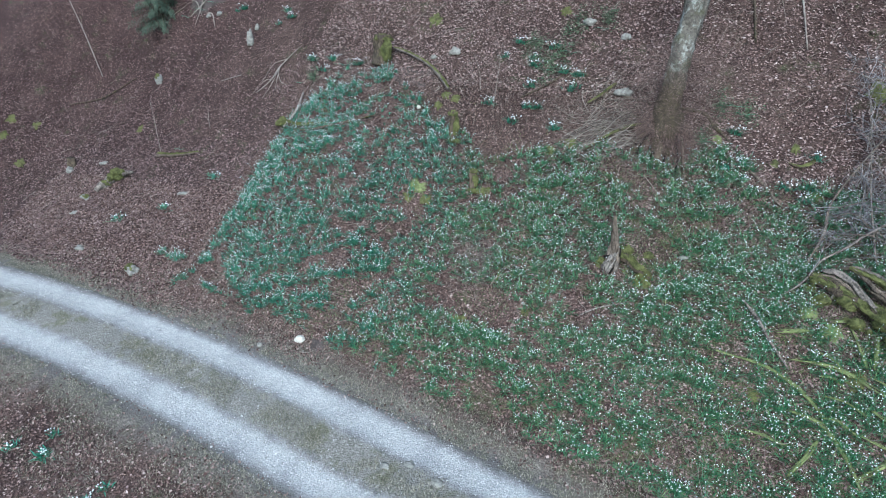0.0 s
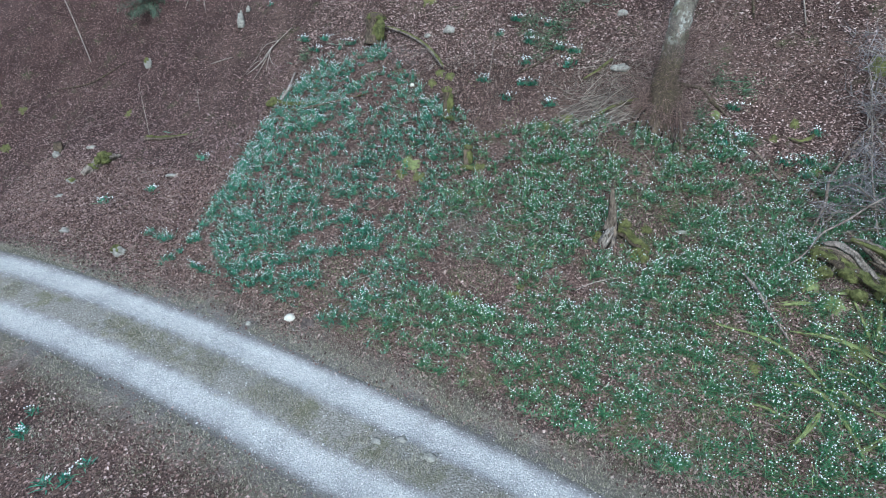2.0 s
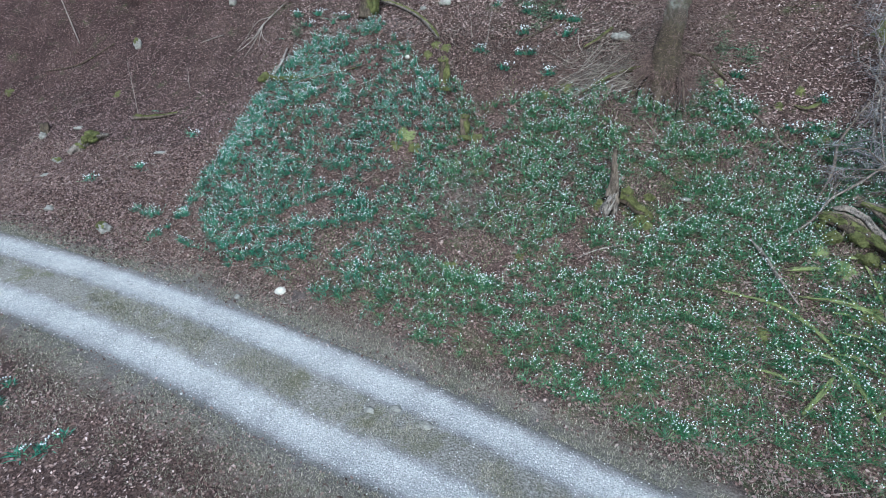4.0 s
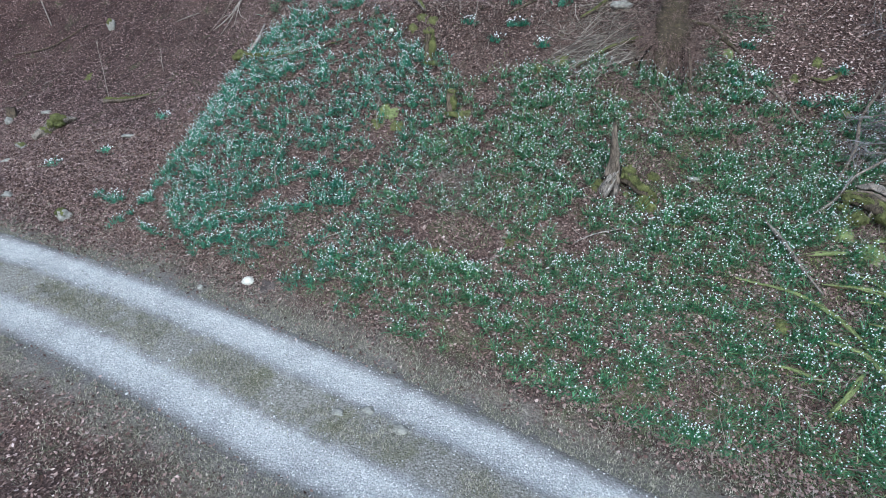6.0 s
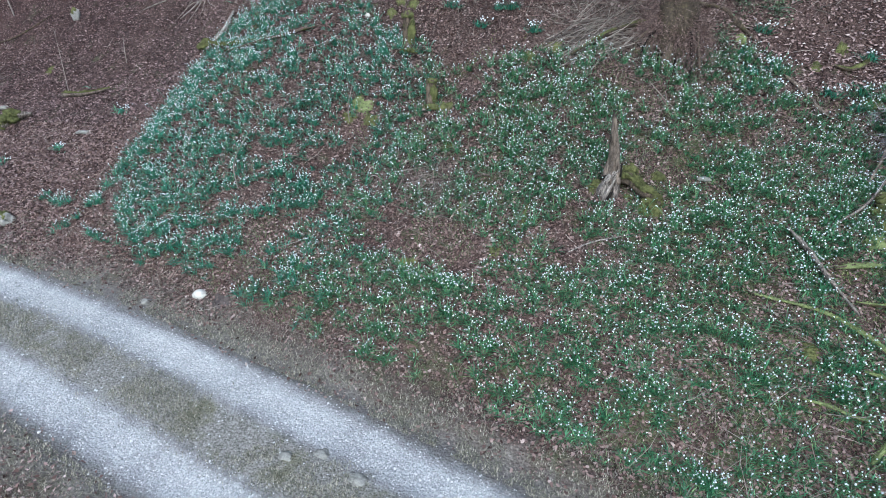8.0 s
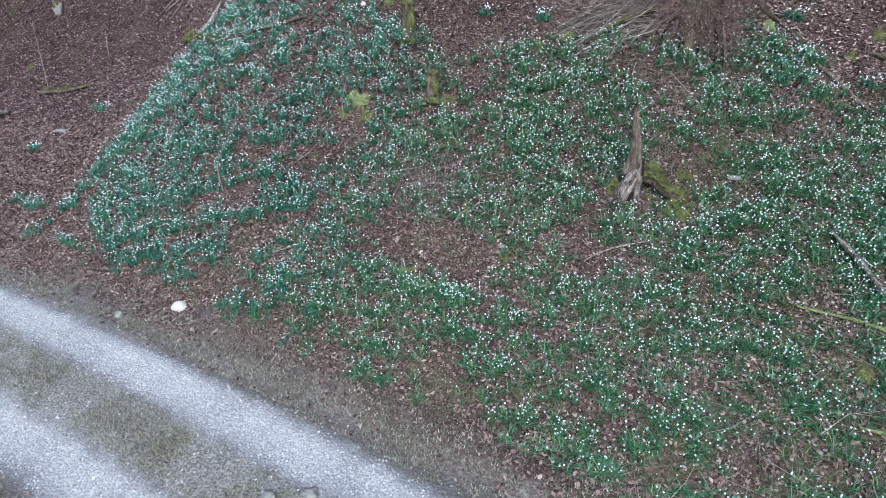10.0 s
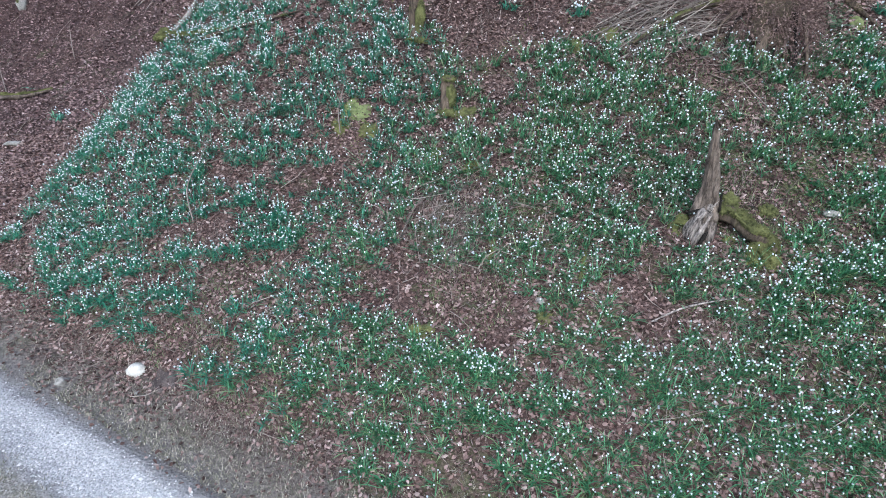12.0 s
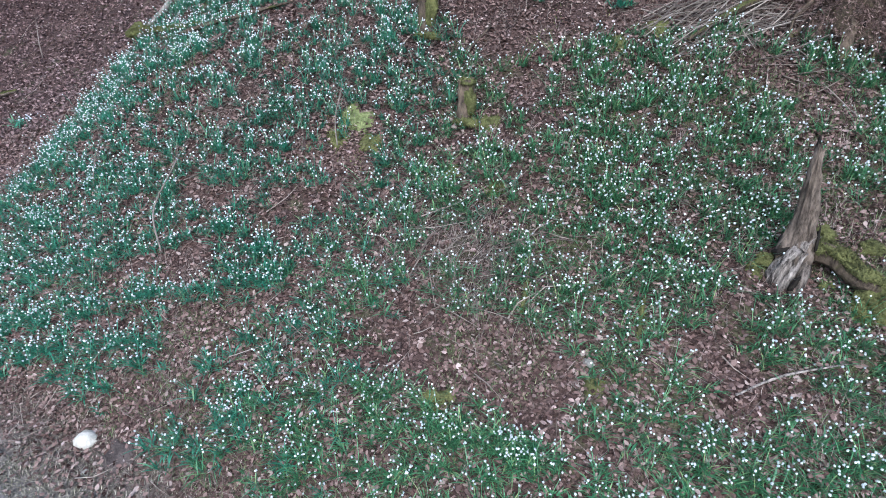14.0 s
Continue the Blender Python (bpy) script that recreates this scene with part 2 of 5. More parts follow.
MAT_WHITE = speckled("white_limestone", (0.36, 0.36, 0.32), (0.64, 0.64, 0.59), 14, 0.85, 60, 0.006, True)
MAT_SPRUCE = varied("spruce_needles", (0.0, (0.03, 0.05, 0.036)), (0.6, (0.07, 0.105, 0.075)), (1.0, (0.13, 0.17, 0.12)))
MAT_SOIL = speckled("bare_dark_soil", (0.03, 0.026, 0.025), (0.12, 0.1, 0.095), 6, 1.0, 40, 0.03)

# ---- the lie of the land ----
# Mounds and hollows on the bank, 2.8 m apart along the track and 2.2 m apart up the slope.
RELIEF = (
    (-0.48, -0.43, -0.55, -0.52),
    (-0.56, -0.23, -0.58, -0.50),
    (-0.05, -0.13, -0.66, -0.07),
    (0.07, -0.29, -0.59, 0.21),
    (-0.27, -0.05, -0.13, 0.10),
    (-0.04, 0.70, -0.05, -0.23),
    (-0.15, -0.22, 0.09, -0.08),
    (0.03, 0.08, 0.14, 0.10),
    (-0.14, 0.02, -0.26, -0.08),
    (-0.27, -0.09, -0.64, -0.68),
    (-0.13, 0.15, -0.13, -0.25),
)


def grain(x, y, scale, seed=0):
    """Smooth value noise from 0 to 1 at the points x, y; scale: metres from lump to lump."""
    x, y = np.asarray(x, float) / scale, np.asarray(y, float) / scale
    i, j = np.floor(x).astype(np.int64), np.floor(y).astype(np.int64)
    fx, fy = x - i, y - j
    fx, fy = fx * fx * (3 - 2 * fx), fy * fy * (3 - 2 * fy)

    def corner(a, b):
        h = (a * 374761393 + b * 668265263 + seed * 974634533) & 0x7FFFFFFF
        h = ((h ^ (h >> 13)) * 1274126177) & 0x7FFFFFFF
        return ((h ^ (h >> 16)) & 0xFFFF) / 65535.0

    top = corner(i, j) * (1 - fx) + corner(i + 1, j) * fx
    low = corner(i, j + 1) * (1 - fx) + corner(i + 1, j + 1) * fx
    return top * (1 - fy) + low * fy


def middle(x):
    """The y of the track's middle: a gentle bend, straight further out."""
    d = np.asarray(x, float) + 6.3
    c = np.clip(d, -14, 14)
    return 4.97 - 0.0075 * c * c - 0.21 * (np.abs(d) - np.abs(c))


def height(x, y):
    """Height of the ground at x, y (numbers or arrays)."""
    x, y = np.asarray(x, float), np.asarray(y, float)
    u = np.maximum(0.0, y - 6.0)
    z = 0.62 * u + 0.035 * u * u - 0.035 * np.maximum(0, y - 15) ** 2 - 0.0105 * np.clip(y - 20, 0, 60) ** 2
    g = np.minimum(1, u)
    for i, row in enumerate(RELIEF):
        for j, a in enumerate(row):
            z = z + g * a * np.exp(-((x + 20 - 2.8 * i) ** 2 / 7.84 + (y - 7.5 - 2.2 * j) ** 2 / 4.84) / 1.4)
    z = z - 0.2 * np.exp(-((y - 6.72) / 0.42) ** 2)
    s = np.clip((1 - x) / 3, 0, 1)
    s = 0.03 + 0.14 * s * s * (3 - 2 * s)
    low = np.clip(5.9 - y, 0, 14)
    z = z - s * low - 0.10 * np.clip(3.3 - y, 0, 12)
    # ruts worn into the track, small unevenness elsewhere
    v = y - middle(x)
    z = z - 0.035 * np.exp(-((np.abs(v) - 0.68) / 0.24) ** 2)
    rough = 0.25 + 0.75 * np.clip((np.abs(v) - 1.1) / 0.8, 0, 1)
    return z + rough * (0.10 * (grain(x, y, 0.9, 3) - 0.5) + 0.05 * (grain(x, y, 0.3, 5) - 0.5))


def on(x, y, up=0.0):
    return Vector((x, y, float(height(x, y)) + up))


def mesh_of(name, verts, tris, material):
    """A mesh from arrays of corners and triangles."""
    me = bpy.data.meshes.new(name)
    verts, tris = np.asarray(verts, np.float32).reshape(-1, 3), np.asarray(tris, np.int32).reshape(-1, 3)
    me.vertices.add(len(verts))
    me.vertices.foreach_set("co", verts.ravel())
    me.loops.add(tris.size)
    me.loops.foreach_set("vertex_index", tris.ravel())
    me.polygons.add(len(tris))
    me.polygons.foreach_set("loop_start", np.arange(0, tris.size, 3, dtype=np.int32))
    me.update(calc_edges=True)
    if material:
        me.materials.append(material)
    return me


def smooth(me):
    me.polygons.foreach_set("use_smooth", np.ones(len(me.polygons), bool))
    return me


def thing(name, place, label, category, group=""):
    ob = new(name)
    ob.empty_display_size = 0.1
    ob.location = place
    return tagged(ob, label, category, group)


def part(name, me, parent, label=""):
    """Links a mesh given in world places (parent at its own place) under a thing or part."""
    ob = new(name, me)
    ob.parent = parent
    root = parent
    while root.parent:
        root = root.parent
    if parent == root:
        ob.matrix_parent_inverse = Matrix.Translation(root.location).inverted()
    return tagged(ob, label)


def ground_sheet(name, xs, vs, label, category):
    """A strip of ground; vs: distances across from the track's middle line."""
    X, V = np.meshgrid(xs, vs)
    Y = V + middle(X)
    Z = height(X, Y)
    n, m = len(vs), len(xs)
    idx = np.arange(n * m).reshape(n, m)
    a, b, c, d = idx[:-1, :-1].ravel(), idx[:-1, 1:].ravel(), idx[1:, 1:].ravel(), idx[1:, :-1].ravel()
    tris = np.concatenate([np.stack([a, b, c], 1), np.stack([a, c, d], 1)])
    me = smooth(mesh_of(name, np.stack([X, Y, Z], -1), tris, MAT_GROUND))
    layer = me.uv_layers.new(name="across")
    uv = np.stack([X.ravel(), V.ravel()], 1)[tris.ravel()].astype(np.float32)
    layer.data.foreach_set("uv", uv.ravel())
    return tagged(new(name, me), label, category, kind="structure")


XS = np.concatenate([-26 - np.geomspace(1, 150, 14)[::-1], np.arange(-26, 11, 0.1), 11 + np.geomspace(0.3, 150, 16)])
ground_sheet("road", XS, np.arange(-1.3, 1.301, 0.05), "two-rut forest track of pale gravel with a grassy middle", "road")
ground_sheet("ground", XS, np.concatenate([np.arange(1.3, 13.0, 0.1), 13 + np.geomspace(0.2, 150, 24)]),
             "steep forest bank covered in brown beech leaves", "ground")
ground_sheet("ground", XS, np.concatenate([-5 - np.geomspace(0.2, 120, 20)[::-1], np.arange(-5, -1.3 + 0.01, 0.1)]),
             "leafy ground falling away below the track", "ground")


# ---- loose cover: leaves, gravel, grass, twigs ----
def frames_at(n, rng, lean):
    """n random turned frames whose up leans by about lean radians: arrays of right, ahead, up."""
    yaw = rng.uniform(0, 2 * np.pi, n)
    up = np.stack([rng.normal(0, lean, n), rng.normal(-0.25, lean, n), np.ones(n)], 1)
    up /= np.linalg.norm(up, axis=1)[:, None]
    right = np.stack([np.cos(yaw), np.sin(yaw), np.zeros(n)], 1)
    right -= up * (right * up).sum(1)[:, None]
    right /= np.linalg.norm(right, axis=1)[:, None]
    return right, np.cross(up, right), up


def fallen_leaves(name, n, x0, x1, y0, y1, seed, label, scale=1.0, material=MAT_LEAF, curled=False):
    rng = np.random.default_rng(seed)
    x, y = rng.uniform(x0, x1, n), rng.uniform(y0, y1, n)
    off = np.abs(y - middle(x))
    keep = rng.uniform(0, 1, n) < np.clip((off - 0.95 - 0.6 * grain(x, y, 1.3, 71) - 0.3 * np.clip((x + 5) / 4, 0, 1) * (y > middle(x))) / 0.9, 0.1 * (off > 1.0), 1) * (0.6 + 0.6 * grain(x, y, 0.8, 11))
    keep &= rng.uniform(0, 1, n) < np.clip(np.minimum(np.minimum(x + 26, 12 - x), np.minimum(y + 4, 19.5 - y)) / 3.5, 0, 1)
    # thinner where grass and moss come up between the flowers
    bank = np.clip((x + 1) / 3, 0, 1) * np.clip((12.2 - y) / 1.5, 0, 1) * (y > 6.4)
    keep &= rng.uniform(0, 1, n) > 0.22 * bank * (grain(x, y, 0.6, 12) > 0.45)
    x, y = x[keep], y[keep]
    n = len(x)
    r, f, u = frames_at(n, rng, 0.5)
    long = scale * (0.016 + 0.022 * rng.uniform(0, 1, n) ** 1.3)[:, None]
    wide = long * rng.uniform(0.45, 0.7, n)[:, None]
    fold = rng.uniform(-0.3, 0.8, n)[:, None] * wide
    curl = rng.uniform(-0.3, 0.6, n)[:, None] * long
    c = np.stack([x, y, height(x, y) + rng.uniform(0.004, 0.04, n)], 1)
    if curled:
        v = np.stack([c - r * long + u * curl, c - r * long * 0.35 - f * wide + u * fold, c + r * long * 0.45 - f * wide * 0.8 + u * fold,
                      c + r * long + u * curl * 0.6, c + r * long * 0.45 + f * wide * 0.8 + u * fold * 0.7, c - r * long * 0.35 + f * wide + u * fold * 0.7], 1)
        base = (np.arange(n) * 6)[:, None]
        tris = np.concatenate([base + np.array(t) for t in ((0, 1, 3), (1, 2, 3), (0, 3, 5), (3, 4, 5))])
    else:
        v = np.stack([c - r * long, c - f * wide + u * fold, c + r * long + u * curl, c + f * wide + u * fold], 1)
        base = (np.arange(n) * 4)[:, None]
        tris = np.concatenate([base + np.array([0, 1, 2]), base + np.array([0, 2, 3])])
    return tagged(new(name, mesh_of(name, v, tris, material)), label, "fallen leaves", kind="stuff")


fallen_leaves("fallen_leaves", 160000, -9, 8, 5.8, 12.6, 21, "brown beech leaves lying loosely over the bank", 0.9, MAT_LEAF, True)
fallen_leaves("fallen_leaves", 16000, -9, 8, 6.6, 12.6, 26, "pale beech leaves lying on top of darker ones", 0.85, MAT_PALELEAF, True)
fallen_leaves("fallen_leaves", 180000, -26, -9, 6.0, 19.5, 22, "brown beech leaves lying thickly in the hollow", 1.15, MAT_HOLLOWLEAF)
fallen_leaves("fallen_leaves", 46000, -18, -8.5, 6.0, 9.6, 27, "brown leaves at the hollow's mouth", 1.1, MAT_LEAF)
fallen_leaves("fallen_leaves", 200000, -9, 12, 12.4, 19.5, 23, "pale brown beech leaves on the upper slope", 1.15, MAT_PALELEAF)
fallen_leaves("fallen_leaves", 110000, -18, 12, -4, 4.4, 24, "brown beech leaves below the track edge", 1.0)
fallen_leaves("fallen_leaves", 40000, -18, 12, -4, 4.4, 28, "pale leaves below the track edge", 0.9, MAT_PALELEAF)
fallen_leaves("fallen_leaves", 16000, 8, 12, 5.8, 12.6, 25, "brown beech leaves beyond the fallen log", 1.2, MAT_PALELEAF)


def gravel(n, seed):
    rng = np.random.default_rng(seed)
    x = rng.uniform(-16, 6, n)
    side = np.where(rng.uniform(0, 1, n) < 0.5, 0.68, -0.68)
    v = side + rng.normal(0, 0.17, n)
    stray = rng.uniform(0, 1, n) < 0.06
    v = np.where(stray, rng.uniform(-1.2, 1.2, n), v)
    y = v + middle(x)
    size = rng.uniform(0.005, 0.015, n) * np.where(rng.uniform(0, 1, n) < 0.03, 1.8, 1)
    r, f, u = frames_at(n, rng, 0.3)
    c = np.stack([x, y, height(x, y) + size * 0.25], 1)
    s = size[:, None]

    def k():
        return s * rng.uniform(0.6, 1.25, n)[:, None]
    v = np.stack([c + r * k(), c + f * k(), c - r * k(), c - f * k(), c + u * k() * 0.7 + r * s * 0.2], 1)
    base = (np.arange(n) * 5)[:, None]
    tris = np.concatenate([base + np.array(t) for t in ((0, 1, 4), (1, 2, 4), (2, 3, 4), (3, 0, 4))])
    return tagged(new("gravel", mesh_of("gravel", v, tris, MAT_GRAVEL)), "loose pale limestone gravel in the wheel ruts", "gravel", kind="stuff")


gravel(38000, 31)


def blades(name, x, y, long, wide, lean, rng, material, short=False):
    """Single bent blades at the points x, y; short ones are straight."""
    n = len(x)
    yaw = rng.uniform(0, 2 * np.pi, n)
    d = np.stack([np.cos(yaw), np.sin(yaw), np.zeros(n)], 1)
    side = np.stack([-np.sin(yaw), np.cos(yaw), np.zeros(n)], 1) * wide
    L, q = long[:, None], lean[:, None]
    up = np.array([0, 0, 1.0])
    c = np.stack([x, y, height(x, y) - 0.005], 1)
    mid = c + d * L * q * 0.45 + up * L * 0.6 * np.sqrt(np.maximum(0.05, 1 - q * q))
    tip = c + d * L * q + up * L * np.sqrt(np.maximum(0.02, 1 - q * q)) * 0.8
    if short:
        return mesh_of(name, np.stack([c - side, c + side, tip], 1), np.arange(n * 3).reshape(-1, 3), material)
    v = np.stack([c - side, c + side, mid - side * 0.8, mid + side * 0.8, tip], 1)
    base = (np.arange(n) * 5)[:, None]
    tris = np.concatenate([base + np.array(t) for t in ((0, 1, 3), (0, 3, 2), (2, 3, 4))])
    return mesh_of(name, v, tris, material)


def inside(x, y, ring):
    """Which points lie inside the ring of corners."""
    hit = np.zeros(len(x), bool)
    for (ax, ay), (bx, by) in zip(ring, ring[1:] + ring[:1]):
        cut = (ay > y) != (by > y)
        hit ^= cut & (x < (bx - ax) * (y - ay) / (by - ay + 1e-9) + ax)
    return hit


# outline of the flowering carpet on the bank
CARPET = [(-7.7, 12.63), (-6.05, 12.86), (-4.25, 11.74), (-3.14, 11.53), (-2.18, 10.92), (-1.13, 11.17), (-0.32, 11.57), (1.32, 11.91),
          (2.58, 12.4), (3.35, 12.85), (3.98, 12.43), (5.06, 12.6), (9.5, 12.5), (9.5, 6.9), (6.34, 6.7), (3.28, 6.43), (1.79, 6.43), (0.4, 6.49),
          (-1.63, 6.68), (-3.54, 6.8), (-6.2, 6.9), (-7.2, 7.3), (-8.0, 7.9), (-8.3, 8.5), (-8.5, 9.4), (-8.6, 10.2), (-8.4, 11.0), (-8.1, 11.5), (-7.7, 12.1)]


def grass():
    rng = np.random.default_rng(41)
    # short grass on the verges and the middle strip
    n = 230000
    x = rng.uniform(-17, 7, n)
    v = np.where(rng.uniform(0, 1, n) < 0.26, rng.normal(0, 0.2, n), np.where(rng.uniform(0, 1, n) < 0.5, 1.12 + 1.3 * rng.uniform(0, 1, n) ** 1.3, -1.12 - 1.8 * rng.uniform(0, 1, n) ** 1.3))
    y = v + middle(x)
    keep = grain(x, y, 0.7, 13) * 0.6 + grain(x, y, 0.2, 14) * 0.4 > np.where(np.abs(v) < 0.6, 0.46, np.where(v > 0, 0.3, 0.38)) + 0.12 * np.clip(np.abs(v) - 1.7, 0, 1)
    x, y = x[keep], y[keep]
    n = len(x)
    me = blades("short_grass", x, y, rng.uniform(0.025, 0.085, n), 0.005, rng.uniform(0.3, 0.97, n), rng, MAT_GREEN, True)
    tagged(new("short_grass", me), "thin short grass along the track and its middle strip", "grass", kind="stuff")
    # fine grass between the flowers
    n = 230000
    x, y = rng.uniform(-9, 8, n), rng.uniform(6.2, 12.4, n)
    keep = (grain(x, y, 1.1, 33) * 0.6 + grain(x, y, 0.25, 34) * 0.4 > 0.56 - 0.03 * (x + 3) + 0.03 * (y - 8.5).clip(-1, 2)) & inside(x, y, CARPET)
    x, y = x[keep], y[keep]
    n = len(x)
    me = blades("fine_grass", x, y, rng.uniform(0.035, 0.11, n), 0.005, rng.uniform(0.3, 0.97, n), rng, MAT_FINE, True)
    tagged(new("fine_grass", me), "fine pale green grass between the flowers", "grass", kind="stuff")
    # olive moss in patches on the upper bank and under the mossy branches
    n = 90000
    x, y = rng.uniform(-5.5, 7.2, n), rng.uniform(7.0, 12.3, n)
    zone = np.clip(1 - np.abs(y - 10.5) / 1.5, 0, 1) * (x < 3.2) + 1.2 * np.clip((x - 3.6) / 1.2, 0, 1) * (y < 10.4)
    keep = grain(x, y, 0.55, 81) * 0.55 + grain(x, y, 0.16, 82) * 0.35 + 0.12 * zone > 0.66
    keep &= zone > 0
    x, y = x[keep], y[keep]
    n = len(x)
    me = blades("moss_carpet", x, y, rng.uniform(0.02, 0.06, n), 0.008, rng.uniform(0.4, 0.98, n), rng, MAT_MOSSTUFT, True)
    tagged(new("moss_carpet", me), "olive moss spreading in patches between the flowers", "moss", kind="stuff")
    # straw-coloured stalks lying about the bank
    n = 34000
    x, y = rng.uniform(-10, 7, n), rng.uniform(6.2, 13.5, n)
    near = np.exp(-((x + 1.7) ** 2 + (y - 9.1) ** 2 * 2.5) / 1.2) + 0.8 * np.exp(-((x + 2.5) ** 2 + (y - 12.7) ** 2 * 2) / 0.7) \
        + 0.7 * np.exp(-((x - 0.2) ** 2 / 1.5 + (y - 12.2) ** 2) / 0.9) + 0.5 * np.exp(-((x - 1.2) ** 2 + (y - 10.0) ** 2) / 0.25)
    keep = rng.uniform(0, 1, n) < 0.16 * (grain(x, y, 1.4, 15) > 0.45) + 0.03 * (x < -2.5) + 0.85 * near
    x, y = x[keep], y[keep]
    n = len(x)
    me = blades("dry_stalks", x, y, rng.uniform(0.15, 0.45, n), 0.0025, rng.uniform(0.5, 0.99, n), rng, MAT_STRAW)
    tagged(new("dry_stalks", me), "straw-coloured dead stalks leaning over the leaves", "dry grass", kind="stuff")
    # grey flattened grass combed down the slope between the clumps
    n = 52000
    x, y = rng.uniform(-8.5, 7, n), rng.uniform(6.3, 12.6, n)
    keep = rng.uniform(0, 1, n) < 0.05 + 0.9 * np.clip(grain(x, y, 0.9, 47) * 0.6 + grain(x, y, 0.35, 48) * 0.5 - 0.42, 0, 0.6)
    x, y = x[keep], y[keep]
    n = len(x)
    yaw, L = rng.normal(-1.5, 0.9, n), 0.06 + 0.26 * rng.uniform(0, 1, n) ** 2
    x2, y2 = x + np.cos(yaw) * L, y + np.sin(yaw) * L
    m = [(x + x2) / 2 + rng.normal(0, 0.02, n), (y + y2) / 2]
    w = np.stack([-np.sin(yaw), np.cos(yaw), np.zeros(n)], 1) * 0.002
    a = np.stack([x, y, height(x, y) + rng.uniform(0, 0.05, n)], 1)
    b = np.stack([*m, height(*m) + rng.uniform(0.03, 0.12, n)], 1)
    c = np.stack([x2, y2, height(x2, y2) + rng.uniform(0.01, 0.06, n)], 1)
    v = np.stack([a - w, a + w, b - w, b + w, c], 1)
    base = (np.arange(n) * 5)[:, None]
    tris = np.concatenate([base + np.array(t) for t in ((0, 1, 3), (0, 3, 2), (2, 3, 4))])
    tagged(new("flattened_grass", mesh_of("flattened_grass", v, tris, MAT_STRAW)), "grey flattened dead grass between the flower clumps", "dry grass", kind="stuff")


grass()


def rods(a, b, thick, material, name, bend=0.06, seed=5):
    """Many thin bent sticks from the points a to the points b: three-sided, two lengths each."""
    rng = np.random.default_rng(seed)
    n = len(a)
    d = b - a
    L = np.linalg.norm(d, axis=1)[:, None]
    d = d / L
    s = np.cross(d, np.array([0.31, 0.2, 0.93]))
    s /= np.linalg.norm(s, axis=1)[:, None]
    t = np.cross(d, s)
    m = (a + b) / 2 + s * rng.normal(0, bend, n)[:, None] * L + t * rng.normal(0, bend, n)[:, None] * L
    rings = []
    for p, w in ((a, 1.0), (m, 0.75), (b, 0.25)):
        for k in range(3):
            q = 2.0944 * k
            rings.append(p + (s * math.cos(q) + t * math.sin(q)) * (thick * w)[:, None])
    v = np.stack(rings, 1)
    base = (np.arange(n) * 9)[:, None]
    f = []
    for r in (0, 3):
        for k in range(3):
            k2 = (k + 1) % 3
            f += [(r + k, r + k2, r + 3 + k2), (r + k, r + 3 + k2, r + 3 + k)]
    tris = np.concatenate([base + np.array(t) for t in f])
    return mesh_of(name, v, tris, material)


def twigs():
    rng = np.random.default_rng(51)
    n = 2400
    x, y = np.where(np.arange(n) < 900, rng.uniform(-20, 7.5, n), rng.uniform(-9, 7.5, n)), rng.uniform(6.4, 15.5, n)
    keep = rng.uniform(0, 1, n) < 0.25 + 0.9 * (grain(x, y, 1.6, 17) > 0.55)
    x, y = x[keep], y[keep]
    x, y = np.concatenate([rng.normal(-18, 1.6, 170), x]), np.concatenate([rng.normal(10.6, 0.9, 170), y])
    # a drift of sticks swept together round the foot of the beech, another below the mossy posts
    k = 520
    x = np.concatenate([x, rng.normal(0.55, 0.7, k), rng.normal(-1.5, 0.55, 90)])
    y = np.concatenate([y, rng.normal(12.25, 0.42, k), rng.normal(8.95, 0.3, 90)])
    n = len(x)
    yaw, L = rng.normal(0.35, 0.75, n), rng.uniform(0.15, 0.8, n)
    fan = rng.choice(np.arange(n - k - 90, n - 90), 110, False)
    x[fan], y[fan] = rng.normal(0.1, 0.35, 110), rng.normal(11.6, 0.18, 110)
    yaw[fan], L[fan] = rng.normal(0.72, 0.2, 110), rng.uniform(0.8, 1.5, 110)
    thick = rng.uniform(0.0025, 0.008, n) * np.where(np.arange(n) < n - k - 90, 1.0, 1.5)
    x2, y2 = x + np.cos(yaw) * L, y + np.sin(yaw) * L * 0.8
    a = np.stack([x, y, height(x, y) + rng.uniform(0.005, 0.05, n)], 1)
    b = np.stack([x2, y2, height(x2, y2) + rng.uniform(0.01, 0.12, n)], 1)
    me = rods(a, b, thick, MAT_TWIG, "fallen_twigs")
    # dead bracken hanging down the slope above the leafy hollow
    n = 230
    x, y, yaw, L = rng.normal(-1.15, 0.42, n), rng.normal(9.12, 0.2, n), rng.normal(-1.5, 0.55, n), rng.uniform(0.15, 0.6, n)
    x2, y2 = x + np.cos(yaw) * L, y + np.sin(yaw) * L
    a = np.stack([x, y, height(x, y) + rng.uniform(0.02, 0.12, n)], 1)
    b = np.stack([x2, y2, height(x2, y2) + rng.uniform(0.0, 0.05, n)], 1)
    tagged(new("dead_bracken", rods(a, b, rng.uniform(0.0018, 0.0042, n), MAT_TWIG, "dead_bracken", 0.14, 8)), "tangle of dead brown bracken stalks on the slope", "bracken", kind="stuff")
    tagged(new("fallen_twigs", me), "thin dead twigs scattered over the leaf litter", "twigs", kind="stuff")


twigs()


